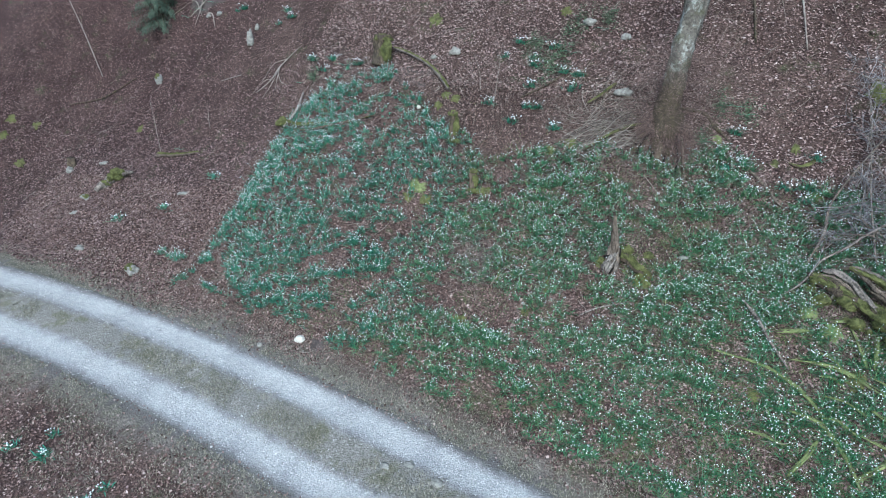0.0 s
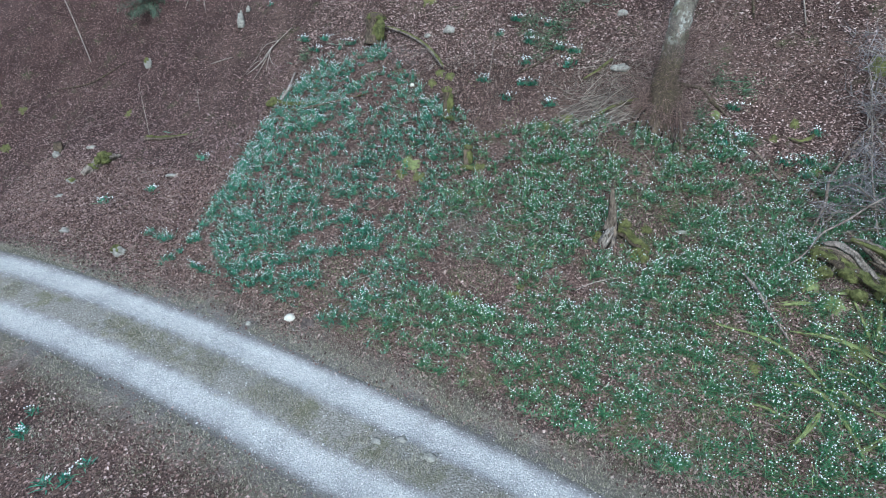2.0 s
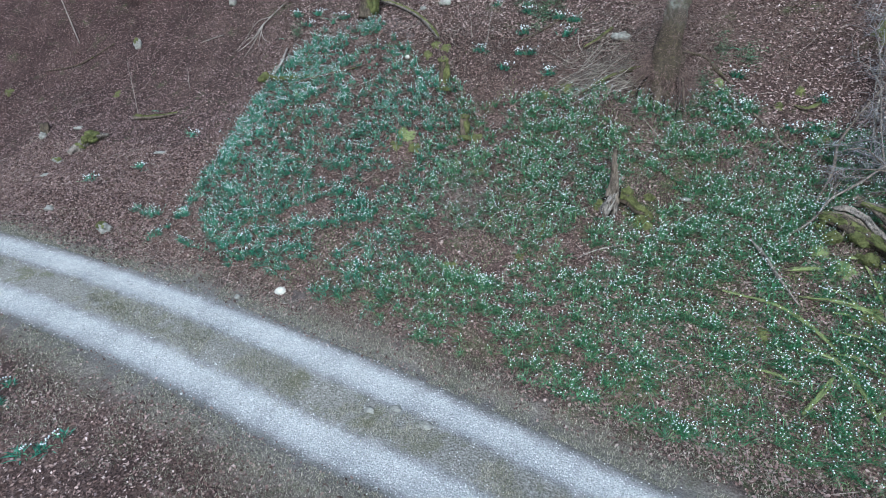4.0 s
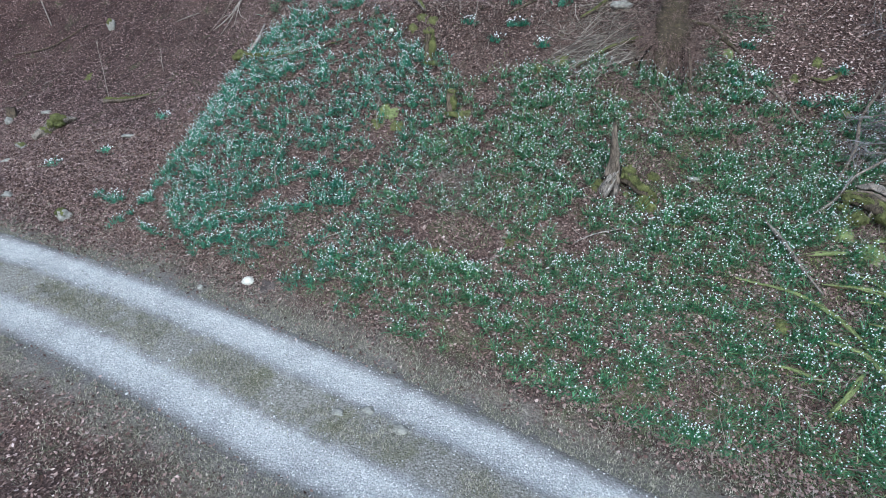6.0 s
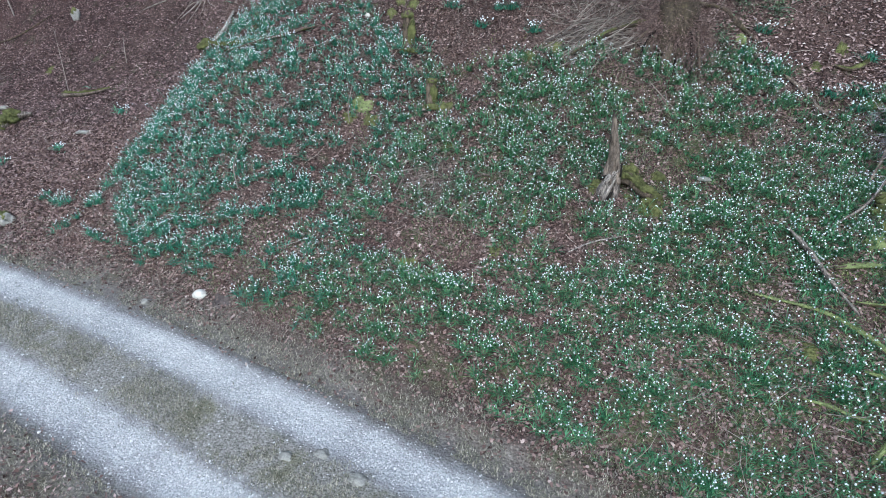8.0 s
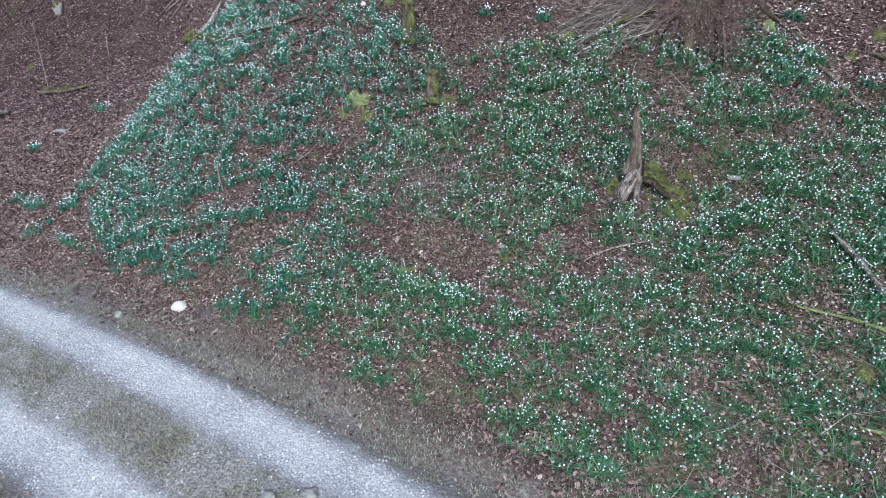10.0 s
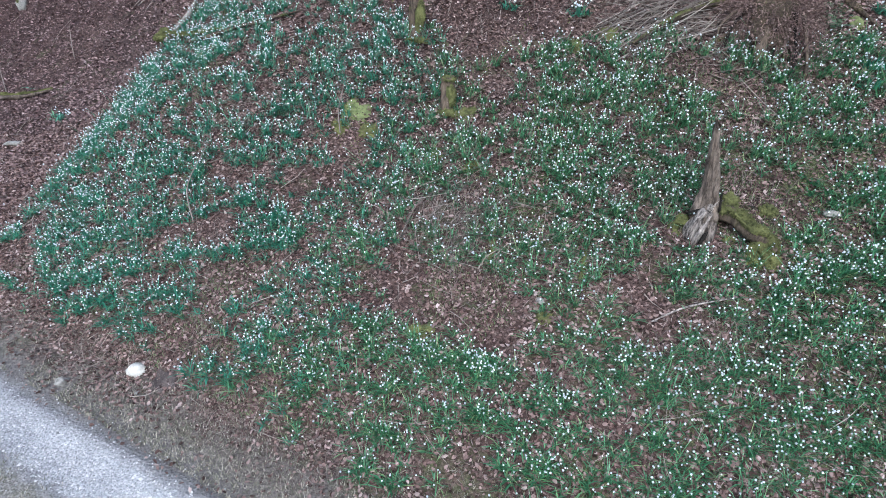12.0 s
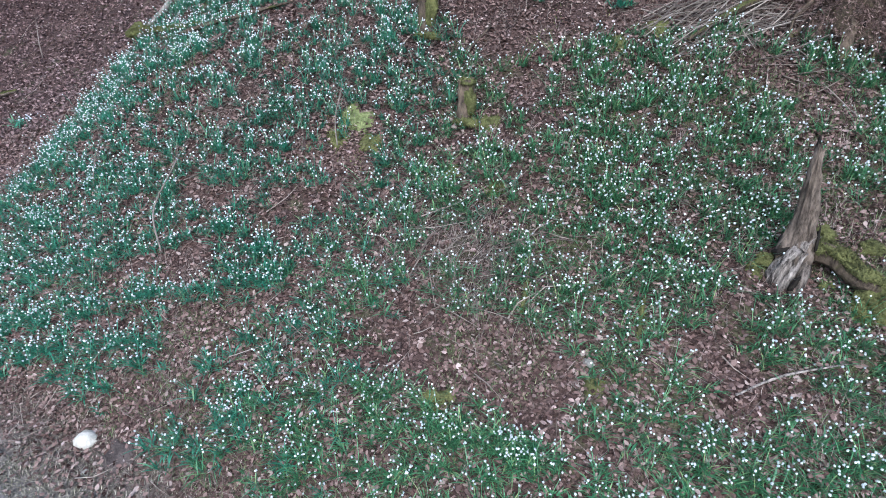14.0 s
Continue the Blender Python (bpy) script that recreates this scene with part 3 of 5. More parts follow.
# ---- the flowers ----
def strap_leaves(c, yaw, L, rise, wide):
    """Arching strap leaves from the points c: arrays of corners and triangles."""
    n = len(c)
    d = np.stack([np.cos(yaw), np.sin(yaw), np.zeros(n)], 1)
    side = np.stack([-np.sin(yaw), np.cos(yaw), np.zeros(n)], 1) * wide[:, None]
    L, rise = L[:, None], rise[:, None]
    up = np.array([0, 0, 1.0])

    def at(s):
        return c + d * L * (np.cos(rise) * s + 0.3 * s * s) + up * L * (np.sin(rise) * s - 0.4 * s * s)
    v = np.stack([at(0) - side * 0.6, at(0) + side * 0.6, at(0.55) - side, at(0.55) + side, at(1.0)], 1)
    base = (np.arange(n) * 5)[:, None]
    tris = np.concatenate([base + np.array(t) for t in ((0, 1, 3), (0, 3, 2), (2, 3, 4))])
    return v.reshape(-1, 3), tris


def bells(p, r, rng):
    """Hanging bells with their tops at the points p."""
    n = len(p)
    tilt = np.stack([rng.normal(0, 0.35, n), rng.normal(-0.25, 0.35, n), np.ones(n)], 1)
    tilt /= np.linalg.norm(tilt, axis=1)[:, None]
    s = np.cross(tilt, np.array([1.0, 0.1, 0]))
    s /= np.linalg.norm(s, axis=1)[:, None]
    t = np.cross(tilt, s)
    R = r[:, None]
    v = [p]
    for w, dz in ((0.8, -0.4), (0.95, -1.6)):
        for k in range(5):
            a = math.tau / 5 * k
            v.append(p + (s * math.cos(a) + t * math.sin(a)) * R * w + tilt * R * dz)
    v = np.stack(v, 1)
    f = []
    for k in range(5):
        k2 = (k + 1) % 5
        f.append((0, 1 + k, 1 + k2))
        f += [(1 + k, 6 + k, 6 + k2), (1 + k, 6 + k2, 1 + k2)]
    base = (np.arange(n) * 11)[:, None]
    return v.reshape(-1, 3), np.concatenate([base + np.array(t) for t in f])


def stems(a, b):
    """Thin flat stems from a to b."""
    n = len(a)
    w = np.array([0.0025, 0.001, 0])
    m = (a + b) / 2 + np.array([0, 0, 0.02])
    v = np.stack([a - w, a + w, m - w, m + w, b - w, b + w], 1)
    base = (np.arange(n) * 6)[:, None]
    return v.reshape(-1, 3), np.concatenate([base + np.array(t) for t in ((0, 1, 3), (0, 3, 2), (2, 3, 5), (2, 5, 4))])


def joined(*pieces):
    verts, tris, at = [], [], 0
    for v, t in pieces:
        verts.append(v)
        tris.append(t + at)
        at += len(v)
    return np.concatenate(verts), np.concatenate(tris)


BARE = [(-4.35, 6.75, 0.5, 0.32), (-1.2, 8.3, 0.95, 0.42), (-0.4, 8.3, 0.6, 0.33), (2.0, 10.15, 0.45, 0.33), (1.5, 9.6, 0.3, 0.3), (-2.3, 11.2, 0.5, 0.35), (0.6, 12.1, 0.8, 0.22),
        (5.7, 10.1, 0.7, 0.6), (3.4, 7.3, 0.3, 0.25), (1.1, 9.2, 0.3, 0.2), (-3.3, 10.0, 0.3, 0.2), (-1.5, 9.05, 0.4, 0.16)]
# rows of clumps on the rib and round the hollow: clumps to the metre, spread, points
ROWS = [
    (22, 0.07, ((-10.02, 7.58), (-9.6, 7.51), (-9.21, 7.51), (-8.85, 7.43))),
    (24, 0.09, ((-8.65, 7.07), (-8.41, 7.24), (-8.28, 7.43), (-8.05, 7.58), (-8.17, 7.87), (-8.1, 8.12), (-8.24, 8.49), (-8.15, 8.84))),
    (44, 0.13, ((-8.1, 8.12), (-8.2, 8.49), (-8.12, 8.84), (-8.05, 9.1), (-8.15, 9.53), (-8.14, 9.94), (-8.15, 10.27), (-8.4, 10.75), (-8.4, 11.16), (-8.15, 11.54), (-7.6, 12.0))),
    (18, 0.07, ((-7.57, 7.03), (-7.31, 7.02), (-7.05, 6.97), (-6.77, 6.97))),
    (17, 0.08, ((-7.13, 7.31), (-7.17, 7.58), (-7.22, 7.78), (-7.16, 8.04), (-6.8, 8.17), (-6.77, 8.38), (-6.6, 8.7), (-6.0, 8.66))),
    (22, 0.08, ((-6.55, 7.06), (-6.51, 7.25), (-6.19, 7.25), (-5.98, 7.34), (-5.68, 7.41), (-5.2, 7.6), (-4.96, 7.87), (-4.63, 7.99))),
    (24, 0.09, ((-6.2, 6.98), (-5.77, 7.03), (-5.46, 7.17), (-5.2, 7.3), (-4.7, 7.4), (-4.46, 7.67), (-4.39, 7.84))),
    (24, 0.1, ((-5.32, 6.93), (-4.87, 7.09), (-4.4, 7.12), (-4.37, 7.49), (-4.06, 7.61))),
    (20, 0.08, ((-4.15, 7.95), (-3.84, 8.14), (-3.68, 8.33), (-3.14, 8.43))),
    (17, 0.12, ((-3.53, 7.48), (-3.35, 7.77), (-3.2, 7.95), (-2.67, 8.2))),
    (20, 0.1, ((-3.62, 6.85), (-3.37, 6.92), (-3.14, 7.08), (-2.8, 6.9))),
    (20, 0.08, ((-6.63, 7.68), (-6.14, 7.73), (-5.85, 7.9), (-5.52, 7.94), (-5.2, 8.1))),
    (20, 0.09, ((-1.83, 7.85), (-1.62, 7.68), (-1.39, 7.58), (-1.26, 7.57))),
    (34, 0.06, ((-1.2, 7.62), (-0.95, 7.69), (-0.76, 7.76), (-0.57, 7.82), (-0.36, 7.8), (-0.12, 7.8), (0.05, 7.78))),
    (34, 0.12, ((0.9, 11.62), (1.53, 11.67), (1.81, 11.78), (2.08, 11.92), (2.3, 12.03), (2.7, 12.15))),
    (26, 0.12, ((0.1, 9.75), (0.5, 9.9), (0.95, 10.05), (1.25, 10.1))),
    (26, 0.24, ((0.9, 10.35), (1.25, 10.9), (1.4, 11.4))),
    (24, 0.22, ((1.7, 10.6), (2.0, 11.0), (2.3, 11.5))),
]


def along(rng, per, spread, pts):
    """Random points along a line of points."""
    p = np.array(pts)
    d = np.concatenate([[0], np.cumsum(np.linalg.norm(np.diff(p, axis=0), axis=1))])
    t = rng.uniform(0, d[-1], int(per * d[-1]))
    return np.interp(t, d, p[:, 0]) + rng.normal(0, spread, len(t)), np.interp(t, d, p[:, 1]) + rng.normal(0, spread * 0.8, len(t))


def carpet():
    rng = np.random.default_rng(61)
    n = 18000
    x, y = rng.uniform(-10.5, 9.5, n), rng.uniform(6.4, 12.9, n)
    k = inside(x, y, CARPET)
    for a, b, p, q in BARE:
        k &= ((x - a) / p) ** 2 + ((y - b) / q) ** 2 > rng.uniform(0.0, 1.3, n) ** 0.5
    # clumps gather in uneven drifts; on the far rib these run along the slope in rows
    rib = x < -3
    drift = 0.55 * np.where(rib, grain(x * 0.8 + 0.3 * y, (y - 0.35 * x) * 1.9, 0.5, 19), grain(x + 0.5 * y, y - 0.5 * x, 0.5, 19)) + 0.45 * grain(x, y, 1.5, 20)
    k &= drift > np.where(rib, np.where(y < 8.3, 0.52, 0.43), np.where(y > 9.5, 0.37, np.where(x > 0.3, 0.33, 0.36))) + rng.normal(0, 0.06, n)
    k &= rng.uniform(0, 1, n) < np.where(rib, 0.62, np.clip(0.6 + 0.06 * (y - 7.2) + 0.02 * x, 0.55, 0.85))
    # thinning out towards the verge
    low = np.interp(x, (-10, -6.2, -3.5, -1.6, 0.4, 1.8, 3.3, 6.3, 9.5), (7.0, 6.85, 6.8, 6.68, 6.5, 6.45, 6.45, 6.7, 6.9))
    k &= rng.uniform(0, 1, n) < np.clip((y - low) / 0.5 + 0.8 * grain(x, y, 0.6, 73) - 0.2, 0.05, 1)
    xs, ys, dense = [x[k]], [y[k]], [np.zeros(k.sum(), bool)]
    for per, spread, pts in ROWS:
        a, b = along(rng, per * 0.8, spread, pts)
        xs.append(a)
        ys.append(b)
        dense.append(np.ones(len(a), bool))
    x, y, dense = np.concatenate(xs), np.concatenate(ys), np.concatenate(dense)
    n = len(x)
    rib = x < -3
    z = height(x, y)
    c0 = np.stack([x, y, z], 1)
    size = np.clip(np.exp(rng.normal(-0.08, 0.34, n)), 0.4, 1.6)
    many = (np.where(rib, 24, 22) * (0.35 + 0.75 * size)).astype(int)
    i = np.repeat(np.arange(n), many)
    m = len(i)
    c = c0[i] + np.stack([rng.normal(0, 0.022, m) * size[i], rng.normal(0, 0.022, m) * size[i], np.full(m, -0.01)], 1)
    yaw, L, rise, wide = rng.uniform(0, 2 * np.pi, m), rng.uniform(0.1, 0.21, m) * (0.55 + 0.45 * size[i]), rng.uniform(0.5, 1.42, m), rng.uniform(0.004, 0.0078, m)
    # blossoms: more on the large clumps, some clumps without
    count = np.where(rng.uniform(0, 1, n) < np.where(dense, 0.06, 0.16), 0, rng.poisson(np.where(rib, 3.4, 2.9) * size ** 1.6, n))
    j = np.repeat(np.arange(n), count)
    q = len(j)
    foot = c0[j] + np.stack([rng.normal(0, 0.025, q), rng.normal(0, 0.025, q), np.zeros(q)], 1)
    wander = np.where(rib[j], 0.055, 0.075)
    head = foot + np.stack([rng.normal(0, 1, q) * wander, rng.normal(-0.4, 1, q) * wander, rng.uniform(0.09, 0.19, q)], 1) * size[j][:, None]
    bell = rng.uniform(0.0075, 0.0122, q) * np.where(rib[j], 1.04, 1.0)
    # the haze-tinted bluish rib and the yellower bank meet in a mixed belt
    far = x + rng.normal(0, 0.5, n) < -2.6
    for part_of, leaf, label in ((far, MAT_BLADE, "carpet of spring snowflakes on the far rib, tinted bluish for haze"), (~far, MAT_BANKBLADE, "dense carpet of fresh green spring snowflakes on the bank")):
        a, b = part_of[i], part_of[j]
        blade = strap_leaves(c[a], yaw[a], L[a], rise[a], wide[a])
        ob = tagged(new("flower_carpet", mesh_of("flower_carpet", *joined(blade, stems(foot[b], head[b])), leaf)), label, "flowers", kind="stuff")
        bl = part("blossoms", mesh_of("blossoms", *bells(head[b], bell[b], rng), MAT_BELL), ob, "small white hanging bells")
        bl["kind"] = "stuff"


carpet()


def snowflake_clump(seed, leaves, flowers, size=1.0):
    """One clump with its blossoms, standing at the origin."""
    rng = np.random.default_rng(seed)
    ob = thing("snowflake_clump", (0, 0, 0), "clump of white spring snowflakes with glossy green leaves", "flower", "single flower clumps")
    c = np.stack([rng.normal(0, 0.05, leaves), rng.normal(0, 0.05, leaves), np.full(leaves, -0.03)], 1) * size
    v, t = strap_leaves(c, rng.uniform(0, 2 * np.pi, leaves), rng.uniform(0.12, 0.25, leaves) * min(size, 1.2), rng.uniform(0.55, 1.4, leaves), rng.uniform(0.008, 0.0125, leaves))
    part("leaf_tuft", mesh_of("leaf_tuft", v, t, MAT_BLADE), ob)
    p = np.zeros((1, 3))
    bell = mesh_of("bell", *bells(p, np.array([0.0145]), rng), MAT_BELL)
    for _ in range(flowers):
        head = Vector((rng.normal(0, 0.06) * size, rng.normal(-0.03, 0.06) * size, rng.uniform(0.08, 0.16) * min(size, 1.2)))
        stem = part("stem", mesh_of("stem", *stems(np.array([[head.x * 0.3, head.y * 0.3, 0]]), np.array([head])), MAT_BLADE), ob)
        b = new("bell", bell)
        b.parent = stem
        b.location = head
    return ob


CLUMPS = [snowflake_clump(s, l, f, z) for s, l, f, z in ((71, 84, 16, 1.75), (72, 66, 12, 1.45), (73, 76, 18, 1.6), (74, 36, 6, 0.95))]
# single clumps outside the carpet
SINGLE = [(-12.44, 8.11), (-11.21, 8.8), (-10.19, 9.85), (-13.33, 14.26), (-13.06, 14.31), (-10.85, 14.07), (-10.54, 13.92), (-10.99, 13.78), (-8.88, 12.95), (-8.1, 12.92),
          (-8.24, 12.67), (2.97, 12.53), (3.11, 12.31), (3.05, 12.03), (3.48, 12.54), (3.57, 12.25), (4.46, 12.43), (4.89, 12.5), (4.85, 12.22), (-0.59, 12.55), (-0.57, 12.92), (-1.39, 13.4), (-1.62, 12.54), (-1.83, 13.16), (-1.7, 13.0), (-1.76, 11.72), (-2.51, 12.01), (-1.54, 12.06), (-1.3, 12.1), (-0.56, 12.64), (-0.7, 11.81),
          (-2.6, 13.1), (-2.3, 13.5), (-5.27, 2.06), (-5.04, 2.26), (-6.59, 2.46), (-6.9, 2.82), (-5.03, 2.52), (-7.4, 2.33), (-6.68, 2.47), (3.2, 13.0), (4.9, 13.0), (-0.9, 12.9), (-6.2, 13.0), (-7.1, 12.85)]
for n, (x, y) in enumerate(SINGLE):
    first = CLUMPS[3 if y < 4 else n % 4]
    m = Matrix.Translation(on(x, y)) @ pose(0, 0, 0, 8, 0, 47 * n)
    if n < 4:
        first.matrix_basis = m
    else:
        copy_thing(first, m)


# ---- wood, stumps, logs ----
def curve_through(pts, n):
    """n points on a smooth curve through pts."""
    pts = [Vector(p) for p in pts]
    pts = [pts[0] * 2 - pts[1]] + pts + [pts[-1] * 2 - pts[-2]]
    out = []
    for q in range(n):
        s = q / (n - 1) * (len(pts) - 3)
        i = min(int(s), len(pts) - 4)
        t = s - i
        a, b, c, d = pts[i:i + 4]
        out.append(0.5 * ((2 * b) + (c - a) * t + (2 * a - 5 * b + 4 * c - d) * t * t + (3 * b - a - 3 * c + d) * t ** 3))
    return out


def tube(name, pts, radii, material, rings=14, sides=12, rough=0.15, seed=0, arc=None, torn=0.0, flute=0.0):
    """A knotty tube along a curve. arc: only that many radians on its upper side, its edges sunk in. torn: how far the end is splintered."""
    P = curve_through(pts, rings)
    R = [np.interp(q / (rings - 1) * (len(radii) - 1), range(len(radii)), radii) for q in range(rings)]
    verts, tris = [], []
    cols = sides if arc is None else sides + 1
    for q, (p, r) in enumerate(zip(P, R)):
        d = (P[min(q + 1, rings - 1)] - P[max(q - 1, 0)]).normalized()
        ref = Vector((0, 0, 1)) if abs(d.z) < 0.8 else Vector((0, 1, 0))
        side = d.cross(ref).normalized()
        up = side.cross(d).normalized()
        for k in range(cols):
            a = math.tau * k / sides if arc is None else arc * (k / sides - 0.5)
            w = side * (math.cos(a) if arc is None else math.sin(a)) + up * (math.sin(a) if arc is None else math.cos(a))
            n1 = noise.noise(Vector((w.x * 1.6 + seed, w.y * 1.6, w.z * 1.6)) + p * 2.2)
            n2 = noise.noise(w * 4.5 + p * 9.0 + Vector((seed, 0, 0)))
            e = r * (1 + rough * n1 + rough * 0.6 * n2)
            if flute:
                e += r * flute * (noise.noise(Vector((w.x * 4.2 + seed, w.y * 4.2, p.z * 1.6))) - 0.35 * abs(noise.noise(Vector((w.x * 9 + seed, w.y * 9, p.z * 5)))))
            if arc is not None:
                lip = min(k, sides - k) / sides * 4
                end = min(q, rings - 1 - q) / 2
                e = e * (0.82 + 0.18 * min(1, lip)) if min(lip, end) < 1 else e + r * 0.10 * max(0, n2)
                if end < 1:
                    e *= 0.8 + 0.2 * end
            v = p + w * e
            if torn and q == rings - 1:
                v += d * torn * (0.5 + noise.noise(w * 3.1 + Vector((seed, 2, 1))))
            verts.append(v)
    for q in range(rings - 1):
        for k in range(sides):
            k2 = (k + 1) % sides if arc is None else k + 1
            a, b, c, d = q * cols + k, q * cols + k2, (q + 1) * cols + k2, (q + 1) * cols + k
            tris += [(a, b, c), (a, c, d)]
    if arc is None:
        for q, flip in ((0, True), (rings - 1, False)):
            verts.append(P[q] - (P[q] - P[1 if q == 0 else -2]) * (0.3 if q else 0))
            m = len(verts) - 1
            for k in range(sides):
                a, b = q * cols + k, q * cols + (k + 1) % sides
                tris.append((m, b, a) if flip else (m, a, b))
    return smooth(mesh_of(name, np.array([tuple(v) for v in verts]), tris, material))


def furry(me, density, long, seed=1):
    """Moss fur: short spikes all over a mesh, joined to it."""
    n = len(me.polygons)
    area, normal, centre = np.zeros(n), np.zeros(n * 3), np.zeros(n * 3)
    me.polygons.foreach_get("area", area)
    me.polygons.foreach_get("normal", normal)
    me.polygons.foreach_get("center", centre)
    normal, centre = normal.reshape(-1, 3), centre.reshape(-1, 3)
    g = np.random.default_rng(seed)
    m = int(min(9000, max(60, area.sum() * density)))
    i = g.choice(n, m, p=area / area.sum())
    spread = np.sqrt(area[i])[:, None]
    w = normal[i]
    p = centre[i] + g.normal(0, 0.4, (m, 3)) * spread
    p -= w * ((p - centre[i]) * w).sum(1)[:, None] + w * 0.004
    s = np.cross(w, g.normal(0, 1, (m, 3)))
    s /= np.linalg.norm(s, axis=1)[:, None] + 1e-9
    L = (long * g.uniform(0.5, 1.3, m))[:, None]
    v = np.stack([p - s * L * 0.28, p + s * L * 0.28, p + w * L + g.normal(0, 0.45, (m, 3)) * L], 1).reshape(-1, 3)
    old = np.zeros(len(me.vertices) * 3)
    me.vertices.foreach_get("co", old)
    me.calc_loop_triangles()
    tris = np.zeros(len(me.loop_triangles) * 3, np.int32)
    me.loop_triangles.foreach_get("vertices", tris)
    tris = np.concatenate([tris.reshape(-1, 3), np.arange(m * 3).reshape(-1, 3) + len(me.vertices)])
    return smooth(mesh_of(me.name, np.concatenate([old.reshape(-1, 3), v]), tris, me.materials[0]))


def log(name, pts, radii, label, category, wood=MAT_DARKWOOD, moss=MAT_MOSS, cover=2.6, rings=16, seed=1, group="", rough=0.22):
    """A lying log, root or branch with a coat of moss on its upper side."""
    pts = [Vector(p) for p in pts]
    ob = thing(name, pts[0], label, category, group)
    part("wood", tube("wood", pts, radii, wood, rings, 12, rough, seed), ob)
    if moss:
        part("moss_coat", furry(tube("moss_coat", pts, [r * 1.1 + 0.004 for r in radii], moss, rings + 8, 12, 0.55, seed + 3, cover), 9000, max(0.016, min(0.026, 0.3 * max(radii))), seed), ob, "yellow-green moss")
    return ob


def moss_fringe(parent, pts, width, n, seed):
    """Loose moss tufts creeping from a branch over the ground beside it."""
    g = np.random.default_rng(seed)
    P = np.array([tuple(p) for p in curve_through(pts, 60)])
    i = g.integers(0, 60, n)
    w = width * (0.4 + grain(P[i, 0], P[i, 1], 0.25, seed))
    x, y = P[i, 0] + g.normal(0, 1, n) * w, P[i, 1] + g.normal(-0.3, 1, n) * w * 0.8
    ob = part("moss_fringe", blades("moss_fringe", x, y, g.uniform(0.02, 0.055, n), 0.007, g.uniform(0.3, 0.97, n), g, MAT_MOSSTUFT, True), parent, "loose pale moss")
    ob["kind"] = "stuff"


def patch(name, x, y, rx, ry, dome, material, seed, fur=0.0):
    """A low pad with a ragged outline that follows the ground."""
    rings, sides = 6, 22
    verts, tris = [], []
    for q in range(rings + 1):
        for k in range(sides):
            a = math.tau * k / sides
            edge = 1 + 0.75 * noise.noise(Vector((math.cos(a) * 2.4 + seed, math.sin(a) * 2.4, seed * 0.3)))
            d = q / rings * edge
            px, py = x + math.cos(a) * rx * d, y + math.sin(a) * ry * d
            lift = dome * (1 - (q / rings) ** 2) * (1 + 0.5 * noise.noise(Vector((px * 9, py * 9, seed)))) - (0.03 if q == rings else 0)
            verts.append(tuple(on(px, py, lift + 0.012)))
    for q in range(rings):
        for k in range(sides):
            k2 = (k + 1) % sides
            a, b, c, d = q * sides + k, q * sides + k2, (q + 1) * sides + k2, (q + 1) * sides + k
            tris += [(a, d, c), (a, c, b)]
    me = smooth(mesh_of(name, np.array(verts), tris, material))
    return furry(me, 5200, fur, seed) if fur else me


def ground_path(*xy, up=0.03):
    return [on(x, y, up) for x, y in xy]


def blob(name, size, material, seed, flat=0.5, lumps=0.3, level=3):
    """A lumpy rounded mass about the origin."""
    bm = bmesh.new()
    bmesh.ops.create_icosphere(bm, subdivisions=level, radius=1)
    for v in bm.verts:
        n = noise.noise(v.co * 1.3 + Vector((seed, 0, 0))) + 0.5 * noise.noise(v.co * 3.1 + Vector((0, seed, 0)))
        v.co = v.co * (1 + lumps * n)
        if v.co.z < -flat:
            v.co.z = -flat
        v.co = Vector((v.co.x * size[0], v.co.y * size[1], v.co.z * size[2]))
    me = bpy.data.meshes.new(name)
    bm.to_mesh(me)
    bm.free()
    me.materials.append(material)
    return furry(me, 7000, 0.02, seed) if material in (MAT_MOSS, MAT_PALEMOSS) else smooth(me)


def stump(x, y, r, h, label, seed, lean=(0, 0), cap=True, foot=True):
    """A standing rotten stump with flared foot, splintered top and moss."""
    p = on(x, y, -0.08)
    ob = thing("tree_stump", p, label, "stump")
    top = p + Vector((lean[0], lean[1], h + 0.08))
    part("wood", tube("wood", [p, p.lerp(top, 0.35), p.lerp(top, 0.7), top], [r * 1.35, r * 1.02, r * 0.95, r * 0.85], MAT_DARKWOOD, 20, 18, 0.25, seed, None, 0.2 * h, 0.4), ob)
    if cap:
        me = blob("moss_cap", (r * 0.98, r * 0.95, h * 0.16), MAT_MOSS, seed, 0.35, 0.35)
        me.transform(Matrix.Translation(top - Vector((0, 0, h * 0.03))))
        part("moss_cap", me, ob, "yellow-green moss cushion")
        me = blob("moss_skirt", (r * 0.8, r * 0.55, h * 0.45), MAT_MOSS, seed + 9, 0.9, 0.4)
        me.transform(Matrix.Translation(p.lerp(top, 0.5) + Vector((r * 0.65, -r * 0.45, 0))))
        part("moss_skirt", me, ob)
    if cap and foot:
        me = blob("moss_foot", (r * 1.5, r * 1.1, 0.05), MAT_MOSS, seed + 5, 0.5, 0.6)
        me.transform(Matrix.Translation(on(x + r * 0.8, y - r, 0.01)))
        part("moss_foot", me, ob)
    return ob


